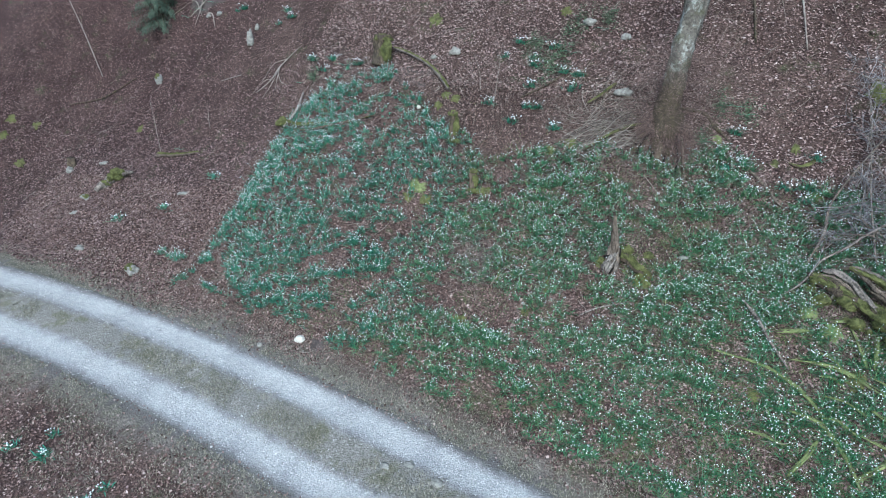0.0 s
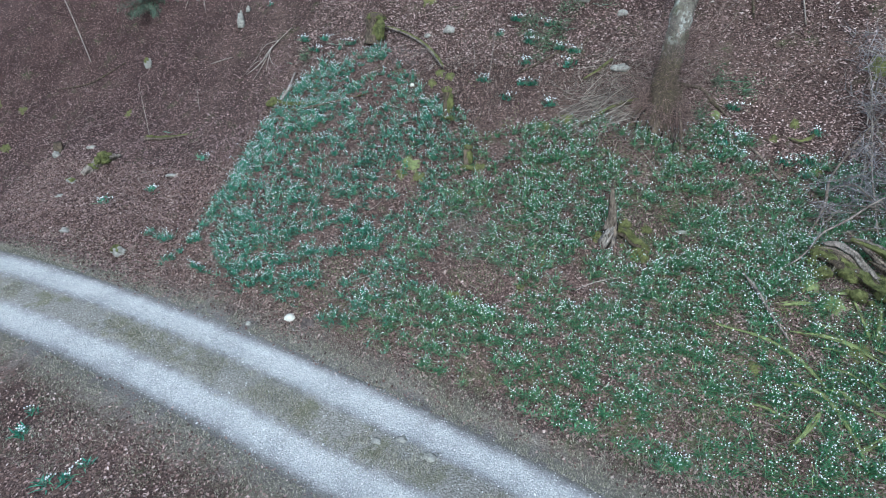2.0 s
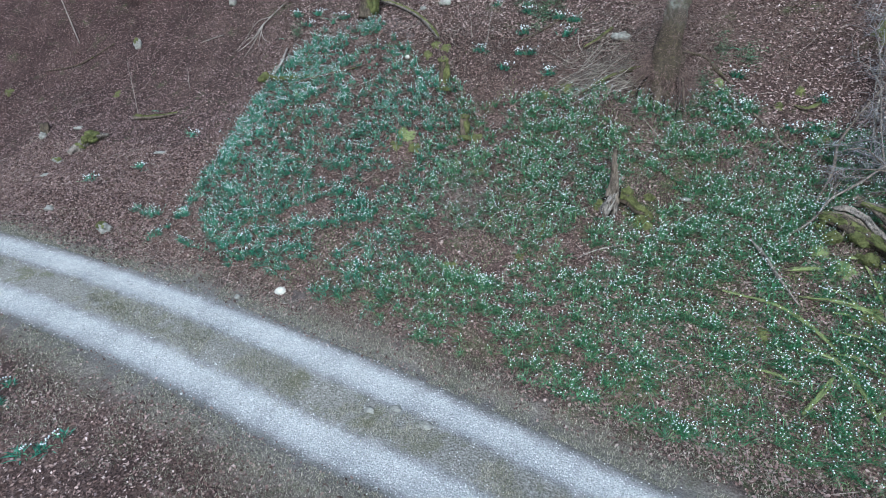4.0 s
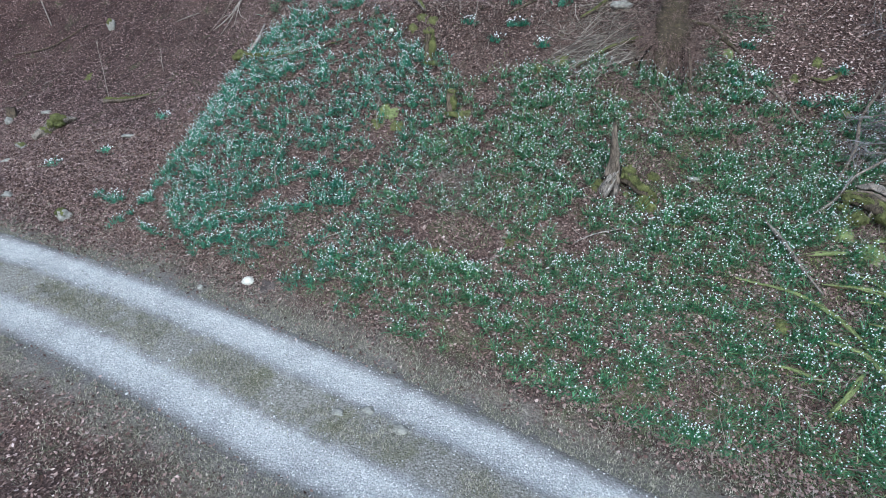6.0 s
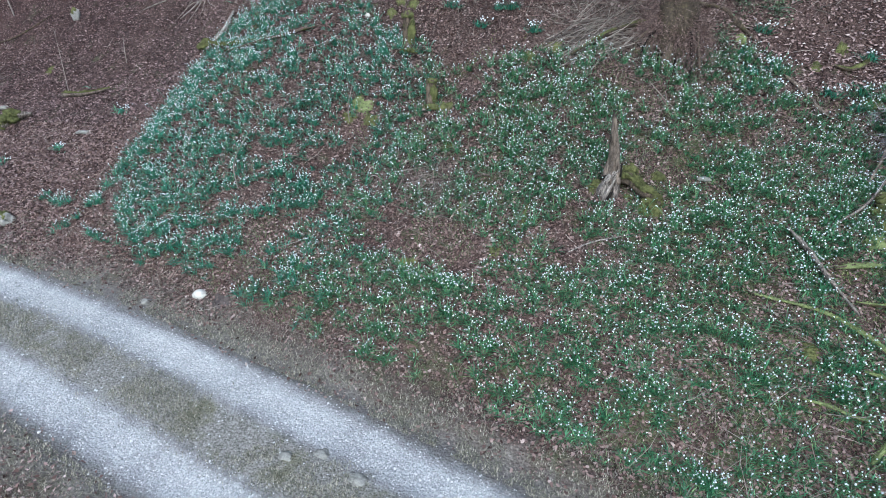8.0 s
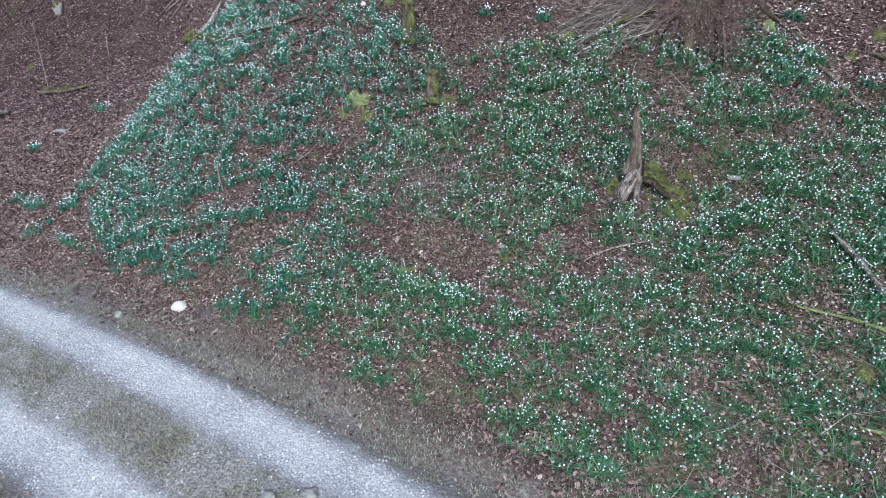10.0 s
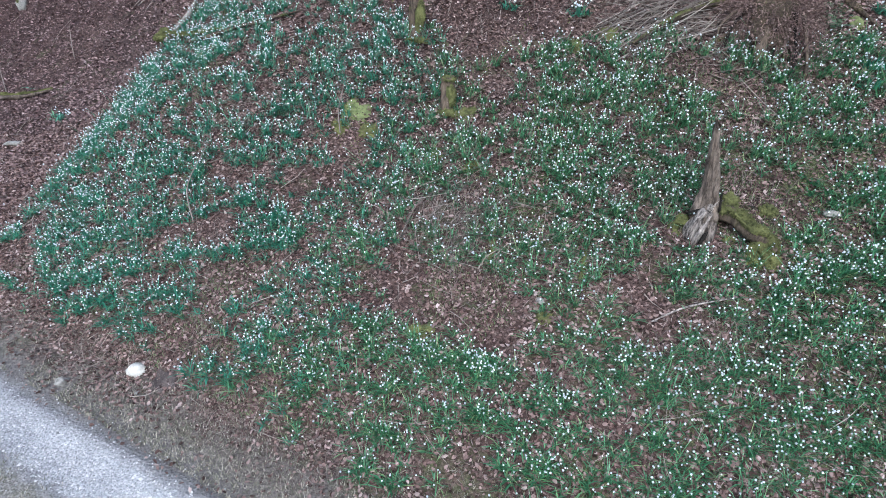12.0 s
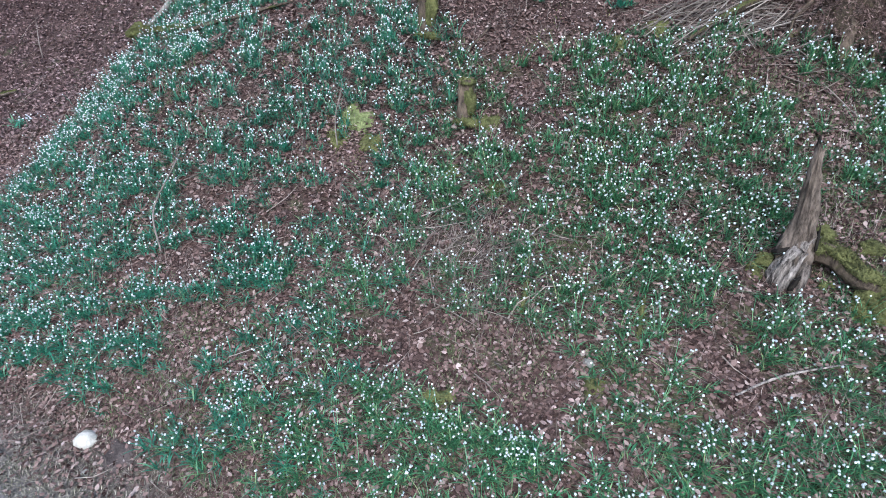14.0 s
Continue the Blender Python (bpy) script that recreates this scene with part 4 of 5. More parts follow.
def broken_stump():
    """The grey splintered stump with a hollow and a mossy root."""
    p = Vector((1.49, 9.66, 2.27))
    ob = thing("tree_stump", p, "grey splintered beech stump with a dark hollow and mossy root", "stump")
    # the shell left standing round the rotten core: points, radii, material
    shell = (
        ("shell_slab", ((-0.1, -0.1, -0.18), (-0.12, -0.13, 0.08), (-0.09, -0.13, 0.28), (0.0, -0.11, 0.44), (0.06, -0.09, 0.52)), (0.055, 0.06, 0.07, 0.055, 0.02), MAT_WOOD),
        ("shell_slab", ((-0.04, -0.12, -0.18), (-0.05, -0.15, 0.06), (-0.02, -0.14, 0.24), (0.03, -0.12, 0.36)), (0.04, 0.04, 0.042, 0.02), MAT_WOOD),
        ("shell_slab", ((0.1, -0.1, -0.16), (0.09, -0.12, 0.08), (0.09, -0.1, 0.26), (0.1, -0.05, 0.4)), (0.05, 0.05, 0.055, 0.03), MAT_GREYWOOD),
        ("shell_slab", ((-0.17, 0.02, -0.15), (-0.17, -0.01, 0.12), (-0.15, 0.0, 0.28), (-0.13, 0.02, 0.38)), (0.05, 0.045, 0.035, 0.015), MAT_DARKWOOD),
        ("core", ((0.0, 0.05, -0.2), (0.0, 0.03, 0.1), (0.0, 0.03, 0.3), (0.0, 0.03, 0.45)), (0.15, 0.13, 0.11, 0.07), MAT_DARKWOOD),
        ("spire", ((0.02, 0.04, 0.1), (-0.02, 0.0, 0.4), (-0.03, -0.05, 0.66), (-0.06, -0.11, 0.96), (-0.1, -0.18, 1.3)), (0.12, 0.12, 0.08, 0.065, 0.035), MAT_SPIRE),
        ("spire", ((-0.1, 0.02, 0.22), (-0.08, 0.0, 0.46), (-0.05, -0.02, 0.62), (-0.04, -0.03, 0.8)), (0.04, 0.055, 0.045, 0.01), MAT_SPIRE),
        ("spire", ((0.1, -0.02, 0.3), (0.08, -0.05, 0.52), (0.03, -0.09, 0.74), (-0.03, -0.13, 1.0)), (0.04, 0.04, 0.03, 0.012), MAT_SPIRE))
    for k, (name, pts, radii, wood) in enumerate(shell):
        part(name, tube(name, [p + Vector(q) for q in pts], radii, wood, 34, 18, 0.5, 4 + 3 * k, None, 0.13, 0.75), ob, "tall brown splinter of wood" if name == "spire" else "")
    # near-black blobs put in for shade in holes, under ledge and root
    for x, y, z, size, tilt in ((0.035, -0.2, 0.17, (0.022, 0.03, 0.085), 0.35), (0.02, -0.205, 0.0, (0.013, 0.03, 0.08), 0.0), (-0.12, -0.09, 0.42, (0.075, 0.06, 0.028), -0.65), (0.12, -0.07, 0.56, (0.014, 0.03, 0.12), -0.1), (0.4, -0.12, 0.02, (0.13, 0.06, 0.06), 0.15)):
        me = blob("hollow", size, MAT_SHADE, 3, 0.9, 0.4)
        me.transform(Matrix.Translation(p + Vector((x, y, z))) @ Matrix.Rotation(tilt, 4, "Y"))
        part("hollow", me, ob, "near-black blob for deep shade at a gap in the wood")
    for q, r, s in (([on(1.56, 9.74, 0.16), on(1.8, 9.66, 0.2), on(1.98, 9.58, 0.2), on(2.14, 9.58, 0.2), on(2.26, 9.62, 0.05)], 0.075, 5), ([p + Vector((-0.18, 0.0, 0.12)), p + Vector((-0.3, -0.05, 0.0)), p + Vector((-0.45, -0.12, -0.16))], 0.05, 6)):
        root = part("root", tube("root", q, [r * 1.2, r, r * 0.6], MAT_DARKWOOD, 20, 10, 0.5, s), ob)
        part("moss_coat", furry(tube("moss_coat", q, [r * 1.2, r * 1.15, r * 0.85], MAT_MOSS, 30, 14, 0.9, s + 2, 2.7), 8000, 0.024), root, "thick yellow-green moss")
    for k, (dx, dy, dz, w) in enumerate(((0.17, -0.04, 0.6, 0.03), (0.17, -0.05, 0.48, 0.045), (-0.21, -0.06, 0.3, 0.06), (-0.26, -0.1, 0.14, 0.08), (-0.34, -0.16, -0.02, 0.11), (-0.3, -0.2, -0.1, 0.09), (0.3, -0.06, 0.13, 0.07),
                                         (0.64, -0.1, 0.14, 0.1), (0.56, -0.2, -0.02, 0.1), (0.72, -0.16, 0.02, 0.09), (0.22, 0.3, 0.62, 0.1), (0.62, 0.36, 0.3, 0.09))):
        me = blob("moss_pad", (w, w * 0.6, w * 1.1), MAT_MOSS, 7 * k + 3, 0.8, 0.9)
        z = p.z + dz if k < 10 else height(p.x + dx, p.y + dy) + 0.02
        me.transform(Matrix.Translation(Vector((p.x + dx, p.y + dy, z))))
        part("moss_pad", me, ob)


broken_stump()
stump(-3.05, 11.2, 0.115, 0.55, "mossy upright stump stub among leaves and flowers", 11, (-0.06, -0.02))
stump(-2.06, 10.33, 0.105, 0.36, "short mossy stump with rotten brown side", 12, (-0.01, -0.03))
stump(-6.35, 12.95, 0.25, 0.66, "large rotten mossy stump at the top of the flowers", 13, foot=False)
stump(-17.6, 9.9, 0.17, 0.3, "small dark brown stump in the leafy hollow", 14, (0, 0), False)

log("mossy_root", ground_path((-6.1, 13.15), (-5.4, 12.98), (-4.66, 12.72), (-4.1, 12.4), (-3.75, 12.15), up=0.16), [0.035, 0.04, 0.035, 0.05, 0.04],
    "long mossy root arching from the rotten stump", "root", MAT_GREYWOOD, MAT_MOSS, 1.6, 30, 2, rough=0.6)
for k, (dx, dy) in enumerate(((0, 0), (0.3, -0.05), (-0.1, -0.28))):
    tagged(new("moss_cushion", patch("moss_cushion", -3.8 + dx, 12.12 + dy, 0.13, 0.1, 0.05, MAT_MOSS, 30 + k, 0.02)), "yellow-green moss cushion on the leafy bank", "moss", "moss cushions")
log("fallen_log", ground_path((-7.7, 10.8), (-7.3, 10.8), (-6.63, 10.84), (-6.04, 11.04), (-5.39, 11.32), up=0.09), [0.02, 0.038, 0.034, 0.03, 0.018],
    "thin dark fallen log lying across the flowers", "log", MAT_DARKWOOD, None, 2.4, 40, 3, rough=0.7)
ob = log("fallen_log", ground_path((-8.75, 11.2), (-8.17, 11.03), (-7.56, 10.98), (-6.92, 10.98), up=0.07), [0.07, 0.075, 0.05, 0.02],
         "short mossy log lying beside a darker one", "log", MAT_DARKWOOD, MAT_MOSS, 3.0, 30, 4, rough=0.9)
moss_fringe(ob, ground_path((-8.75, 11.2), (-8.17, 11.03), (-7.56, 10.98), (-6.92, 10.98)), 0.08, 700, 151)
me = blob("moss_pad", (0.16, 0.12, 0.12), MAT_MOSS, 23, 0.8, 0.7)
me.transform(Matrix.Translation(on(-8.72, 11.18, 0.1)))
part("moss_pad", me, ob)
ob = log("fallen_log", [on(-14.85, 9.0, 0.03), on(-14.6, 9.3, 0.12), on(-14.35, 9.55, 0.14), on(-13.95, 9.75, 0.1)], [0.1, 0.15, 0.13, 0.04], "short broken log with a thick moss coat in the leaves", "log", MAT_GREYWOOD, None, 3.0, 34, 5, rough=0.9)
for k, (x, y, z, w) in enumerate(((-14.52, 9.38, 0.2, 0.17), (-14.4, 9.52, 0.24, 0.17), (-14.6, 9.26, 0.14, 0.14), (-14.34, 9.48, 0.16, 0.14))):
    me = blob("moss_pad", (w, w * 0.9, w * 0.8), MAT_MOSS, 240 + k, 0.8, 0.8)
    me.transform(Matrix.Translation(on(x, y, z)))
    part("moss_pad", me, ob, "yellow-green moss")
log("fallen_branch", ground_path((-13.7, 10.55), (-12.9, 10.62), (-11.9, 10.72), up=0.08), [0.08, 0.05, 0.02], "mossy broken branch lying in brown leaves", "branch", MAT_SPIRE, MAT_MOSS, 1.8, 24, 6, rough=0.7)

# the old fallen log and the mossy branches round it
old = log("fallen_log", [on(5.06, 10.6, 0.1), on(5.3, 10.5, 0.14), on(5.75, 10.2, 0.16), on(6.2, 9.9, 0.18), on(6.7, 9.5, 0.2), on(7.4, 9.1, 0.25)], [0.06, 0.11, 0.12, 0.14, 0.17, 0.2],
          "thick rotten mossy log with bare grey wood", "log", MAT_DARKWOOD, MAT_MOSS, 3.4, 44, 8, rough=0.7)
for k in range(16):
    t = k / 15
    x, y, w = 5.1 + 1.7 * t + 0.08 * math.sin(k * 5.1), 10.45 - 1.2 * t + 0.12 * math.sin(k * 2.3), 0.09 + 0.04 * math.sin(k * 3.7)
    me = blob("moss_pad", (w, w * 0.75, w * 0.9), MAT_MOSS, 200 + k, 0.8, 0.8)
    me.transform(Matrix.Translation(on(x, y, 0.02 + 0.14 * abs(math.sin(k * 1.9)))))
    part("moss_pad", me, old)
# bare splinters that run along its top: points with height over the ground, thickness, wood
for k, (pts, r, wood) in enumerate((
        (((5.22, 10.62, 0.24), (5.42, 10.52, 0.33), (5.68, 10.3, 0.38), (5.95, 10.02, 0.34), (6.2, 9.8, 0.26)), 0.065, MAT_GREYWOOD),
        (((5.18, 10.55, 0.22), (5.4, 10.44, 0.3), (5.62, 10.26, 0.33), (5.85, 10.04, 0.28)), 0.035, MAT_SPIRE),
        (((5.45, 10.42, 0.3), (5.48, 10.32, 0.2), (5.42, 10.22, 0.1)), 0.035, MAT_GREYWOOD),
        (((5.5, 10.72, 0.24), (5.72, 10.58, 0.36), (6.1, 10.25, 0.34), (6.6, 9.85, 0.34)), 0.05, MAT_SPIRE),
        (((5.6, 10.8, 0.2), (5.95, 10.6, 0.36), (6.5, 10.2, 0.36), (7.1, 9.7, 0.36)), 0.022, MAT_GREYWOOD),
        (((5.9, 10.3, 0.3), (6.2, 10.05, 0.36), (6.7, 9.7, 0.4)), 0.05, MAT_DARKWOOD))):
    me = tube("splinter", [on(*q) for q in pts], [r * 0.3] + [r * (1, 0.7, 0.9)[q % 3] for q in range(len(pts) - 2)] + [r * 0.3], wood, 44, 14, 1.0, 300 + 7 * k, None, 0.12, 1.2)
    part("splinter", me, old, "bare grey rotten wood")
part("moss_strip", furry(tube("moss_strip", [on(5.62, 10.62, 0.36), on(6.0, 10.36, 0.46), on(6.5, 9.98, 0.48)], [0.03, 0.05, 0.04], MAT_MOSS, 26, 10, 0.8, 330), 8000, 0.02), old, "yellow-green moss")
MOSSY = [
    ([(3.7, 8.88), (4.5, 8.84), (5.05, 8.66), (5.45, 8.35)], 0.055), ([(4.85, 9.06), (5.6, 9.1), (6.35, 8.82), (7.2, 8.5)], 0.065),
    ([(4.95, 8.3), (5.43, 8.22), (5.78, 7.88), (6.0, 7.5)], 0.06), ([(5.7, 8.26), (6.33, 8.12), (7.0, 7.9)], 0.055),
    ([(5.4, 7.98), (5.25, 7.7), (5.04, 7.4)], 0.06), ([(4.36, 7.84), (4.58, 7.86), (4.79, 7.83), (5.04, 7.8)], 0.04), ([(5.45, 9.87), (5.73, 9.93)], 0.08), ([(5.78, 9.8), (5.9, 9.5), (6.02, 9.2)], 0.05), ([(4.6, 9.45), (5.15, 9.63)], 0.1),
    ([(5.95, 7.6), (6.4, 7.98), (7.0, 8.2)], 0.1), ([(6.16, 9.75), (6.12, 9.2)], 0.06), ([(6.1, 8.6), (6.6, 8.3)], 0.06)]
for k, (p, r) in enumerate(MOSSY):
    p = p if len(p) > 2 else [p[0], ((p[0][0] + p[1][0]) / 2, (p[0][1] + p[1][1]) / 2), p[1]]
    ob = log("mossy_branch", ground_path(*p, up=0.045), [r * 0.25] + [r * (0.42, 0.6, 0.48)[(k + q) % 3] for q in range(len(p) - 2)] + [r * 0.22], "fallen branch thickly wrapped in yellow-green moss", "branch",
             MAT_DARKWOOD, MAT_PALEMOSS, 3.5, 34, 40 + k, "mossy branches", 0.9)
    moss_fringe(ob, ground_path(*p), 0.09, 900, 140 + k)
rng = random.Random(77)
for k in range(6):
    x, y, a = rng.uniform(5.2, 6.9), rng.uniform(7.3, 9.4), rng.uniform(-0.7, 0.1)
    L = rng.uniform(0.3, 0.7)
    log("mossy_branch", ground_path(*[(x + math.cos(a + b) * L * q, y + math.sin(a + b) * L * q) for q, b in ((0, 0), (0.5, 0.25), (1, 0))], up=0.07), [0.008, 0.014, 0.007],
        "thin fallen twig wrapped in yellow-green moss", "branch", MAT_DARKWOOD, MAT_PALEMOSS, 3.6, 16, 60 + k, "mossy branches", 0.5)
log("fallen_branch", ground_path((3.98, 9.8), (4.3, 9.5), (4.5, 9.25), (4.87, 8.82), up=0.14), [0.014, 0.032, 0.028, 0.012], "bare dark grey branch lying on flowers", "branch", MAT_GREYWOOD, None, 2, 30, 9, rough=0.8)
log("fallen_branch", ground_path((1.2, 8.56), (1.5, 8.76), (1.99, 9.02), up=0.1), [0.007, 0.011, 0.006], "thin pale bent stick lying across the flowers", "branch", MAT_WOOD, None, 2, 12, 10)
log("fallen_branch", ground_path((-2.55, 10.5), (-2.4, 10.85), (-2.2, 11.3), up=0.05), [0.012, 0.02, 0.012], "dark bare stick lying up the slope", "branch", MAT_DARKWOOD, None, 2, 12, 10)
log("fallen_branch", ground_path((-1.75, 12.2), (-1.2, 12.55), (-0.75, 12.95), up=0.06), [0.02, 0.03, 0.015], "dark bare stick lying in the leaves", "branch", MAT_DARKWOOD, None, 2, 12, 12)
STAKE = ground_path((-0.76, 9.1), (-0.7, 8.9), (-0.66, 8.68), up=0.03)
moss_fringe(log("mossy_stake", STAKE, [0.012, 0.024, 0.012], "short mossy stick lying down the slope", "branch", MAT_DARKWOOD, MAT_MOSS, 2.6, 22, 14, rough=0.9), STAKE, 0.05, 420, 191)
STAKE = ground_path((0.36, 9.12), (0.37, 8.95), (0.39, 8.75), up=0.02)
moss_fringe(log("mossy_stake", STAKE, [0.01, 0.02, 0.01], "short mossy stick lying down the slope", "branch", MAT_DARKWOOD, MAT_MOSS, 2.6, 22, 15, rough=0.9), STAKE, 0.05, 420, 192)
fan = log("fallen_branch", ground_path((-10.76, 12.24), (-10.32, 12.5), (-10.18, 12.79), (-9.66, 13.2), up=0.1), [0.008, 0.02, 0.022, 0.008], "pale forked dead branch spread in the leaves", "branch", MAT_PALE, None, 2, 24, 16, rough=0.4)
for k, p in enumerate((((-10.18, 12.79), (-10.05, 12.5), (-9.9, 12.2)), ((-10.18, 12.79), (-10.2, 12.4), (-10.3, 12.05)), ((-10.0, 12.95), (-10.5, 12.85), (-10.7, 12.5)), ((-10.1, 12.6), (-9.8, 12.4), (-9.5, 12.3)), ((-10.3, 12.5), (-10.6, 12.5), (-10.9, 12.2)))):
    part("side_branch", tube("side_branch", ground_path(*p, up=0.12), [0.014, 0.011, 0.004], MAT_PALE, 12, 6, 0.3, 160 + k), fan)
log("fallen_branch", ground_path((-12.8, 12.68), (-12.3, 12.7), (-11.82, 12.72), up=0.06), [0.012, 0.022, 0.012], "pale dead stick in the leaves", "branch", MAT_PALE, None, 2, 16, 17, rough=0.5)
log("fallen_branch", ground_path((-8.5, 11.0), (-8.38, 11.43), (-8.58, 12.02), up=0.1), [0.03, 0.042, 0.022], "pale grey branch at the flower carpet's edge", "branch", MAT_PALE, None, 2, 20, 18, rough=0.5)
log("fallen_branch", [on(-20.0, 11.6, 0.05), on(-18.8, 12.2, 0.1), on(-17.6, 12.9, 0.1)], [0.012, 0.025, 0.02], "long rotten branch in the leafy hollow", "branch", MAT_DARKWOOD, None, 2.0, 14, 19)
log("fallen_branch", [on(3.75, 15.6, 0.1), on(4.0, 15.1, 0.12), on(4.3, 14.5, 0.1)], [0.022, 0.022, 0.012], "pale bare fallen branch high on the slope", "branch", MAT_PALE, None, 2.0, 14, 20)
log("fallen_branch", [on(2.7, 15.4, 0.1), on(2.95, 15.0, 0.12), on(3.2, 14.4, 0.1)], [0.02, 0.025, 0.02], "mossy fallen branch high on the slope", "branch", MAT_DARKWOOD, MAT_MOSS, 2.0, 14, 21)

# ---- stones ----
def stone(x, y, size, label, seed, material=MAT_STONE, name="stone", mossy=False, turn=0.0, up=0.25):
    p = on(x, y, size[2] * up)
    me = blob(name, size, material, seed, 0.6, 0.28 if material == MAT_WHITE else 0.5)
    me.transform(Matrix.Rotation(turn, 4, "Z"))
    if not mossy:
        ob = tagged(new(name, me), label, "stone")
        ob.location = p
        return ob
    ob = thing(name, p, label, "stone")
    me.transform(Matrix.Translation(p))
    part("rock", me, ob)
    cap = blob("moss_cap", (size[0] * 0.8, size[1] * 0.8, size[2] * 0.7), MAT_MOSS, seed + 4, 0.3, 0.45)
    cap.transform(Matrix.Translation(p + Vector((-size[0] * 0.2, -size[1] * 0.1, size[2] * 0.42))))
    part("moss_cap", cap, ob, "yellow-green moss")
    return ob


stone(-4.43, 6.74, (0.115, 0.085, 0.1), "smooth white limestone lump beside the track", 2, MAT_WHITE, turn=0.6)
stone(-4.15, 6.52, (0.04, 0.03, 0.03), "small pale stone beside the track", 3)
stone(-5.15, 6.25, (0.07, 0.05, 0.06), "grey limestone chip at the verge", 4, turn=1.0)
stone(-10.43, 6.97, (0.19, 0.14, 0.15), "mossy yellowish stone near the track", 5, MAT_STONE, "stone", True)
stone(-17.45, 9.72, (0.14, 0.11, 0.13), "rounded pale stone beside a dark stump", 6, MAT_STONE)
stone(-12.05, 13.45, (0.13, 0.11, 0.3), "tall pale limestone block on the slope", 7, up=0.5)
stone(-12.0, 13.75, (0.08, 0.07, 0.12), "pale limestone block on the slope", 8, up=0.5)
stone(-4.13, 13.2, (0.17, 0.12, 0.13), "pale limestone rock in the leaves", 9)
stone(-4.7, 13.05, (0.08, 0.07, 0.08), "pale limestone rock in the leaves", 10, MAT_STONE)
stone(0.64, 12.76, (0.22, 0.12, 0.11), "flat pale stone above the twigs", 11, turn=0.5, up=0.6)
stone(-4.37, 11.66, (0.065, 0.05, 0.06), "small white stone at the flowers' edge", 12, MAT_WHITE)
stone(2.8, 10.28, (0.11, 0.045, 0.045), "flat whitish stone among the flowers", 13, turn=0.5, up=0.5)
stone(-0.03, 4.94, (0.11, 0.09, 0.05), "flat pale stone in the track's middle strip", 14)
stone(-1.0, 4.87, (0.08, 0.07, 0.04), "flat pale stone in the track's middle strip", 15)
stone(-0.62, 5.07, (0.09, 0.07, 0.04), "flat pale stone in the track's middle strip", 16)
stone(-10.99, 9.32, (0.2, 0.1, 0.05), "flat grey stone half buried in leaves", 17, turn=0.8)
stone(-16.08, 10.15, (0.16, 0.07, 0.06), "broken pale stone in the leafy hollow", 18, MAT_STONE, turn=0.7)
stone(-14.53, 8.05, (0.17, 0.09, 0.05), "flat pale stone in the leaves", 19, turn=0.5)
stone(-12.8, 7.03, (0.16, 0.12, 0.08), "dull grey stone near the track", 20)
stone(-15.0, 8.7, (0.2, 0.13, 0.1), "greenish flat stone in the leaves", 21, MAT_STONE, "stone", True)
# dark pad for the soil overhang and the shadow beneath it
tagged(new("earth_bank", patch("earth_bank", -15.3, 14.75, 0.9, 0.3, 0.1, MAT_SOIL, 22)), "dark bare earth bank beside the young spruce", "soil")
for k, p in enumerate((((-15.9, 14.3), (-15.4, 14.6), (-14.9, 15.0)), ((-15.0, 14.3), (-14.6, 14.2), (-14.2, 13.9)), ((-15.7, 14.9), (-15.5, 14.5), (-15.45, 14.1)), ((-16.2, 14.7), (-15.8, 14.6), (-15.2, 14.25)))):
    log("fallen_branch", ground_path(*p, up=0.16), [0.016, 0.022, 0.008], "pale crooked dead branch on the dark earth bank", "branch", MAT_PALE, None, 2, 18, 180 + k, rough=0.5)
stone(-14.9, 14.3, (0.1, 0.08, 0.09), "pale stone under the mossy boulder", 23, MAT_STONE)
stone(-14.3, 14.25, (0.11, 0.09, 0.1), "pale stone under the mossy boulder", 24)
stone(-16.3, 12.9, (0.15, 0.12, 0.22), "mossy upright stone in the leafy hollow", 25, MAT_STONE, "stone", True)
stone(0.04, 8.5, (0.05, 0.04, 0.035), "small pale stone among brown leaves", 26)
stone(0.3, 13.85, (0.12, 0.1, 0.1), "pale stone high on the slope", 27)
stone(-0.7, 13.95, (0.14, 0.1, 0.12), "pale stone high on the slope", 28, MAT_STONE)

CUSHIONS = [(-21.8, 10.3, 0.3), (-20.7, 10.6, 0.26), (-15.86, 11.53, 0.22), (-21.6, 9.8, 0.26), (-20.0, 9.4, 0.3), (-3.4, 10.0, 0.3), (-3.05, 9.82, 0.22), (-3.5, 9.75, 0.2), (-1.12, 7.92, 0.2),
            (0.13, 8.34, 0.13), (-1.91, 9.7, 0.14), (-1.36, 9.65, 0.14), (-1.75, 10.25, 0.18), (-0.2, 11.6, 0.2), (-0.6, 11.35, 0.2), (4.15, 12.75, 0.12), (4.5, 13.1, 0.14),
            (5.85, 14.1, 0.3), (-1.4, 14.2, 0.2), (-5.2, 14.0, 0.3), (2.9, 12.7, 0.14), (5.1, 9.95, 0.22), (5.5, 9.7, 0.25), (5.9, 9.0, 0.25), (4.4, 8.4, 0.18), (5.0, 12.3, 0.2)]
for k, (x, y, r) in enumerate(CUSHIONS):
    tagged(new("moss_cushion", patch("moss_cushion", x, y, r * 0.75, r * 0.55, 0.05, MAT_PALEMOSS if k in (5, 20, 21, 22) else MAT_MOSS, 80 + k, 0.022)),
           "yellow-green moss cushion on the leafy bank", "moss", "moss cushions")
tagged(new("soil_patch", patch("soil_patch", -3.98, 6.74, 0.2, 0.14, 0.03, MAT_SOIL, 3)), "small dark patch of turned soil by the white stone", "soil")
tagged(new("soil_patch", patch("soil_patch", -5.05, 12.55, 0.65, 0.3, 0.0, MAT_SOIL, 5)), "bare dark soil under the arching root", "soil")


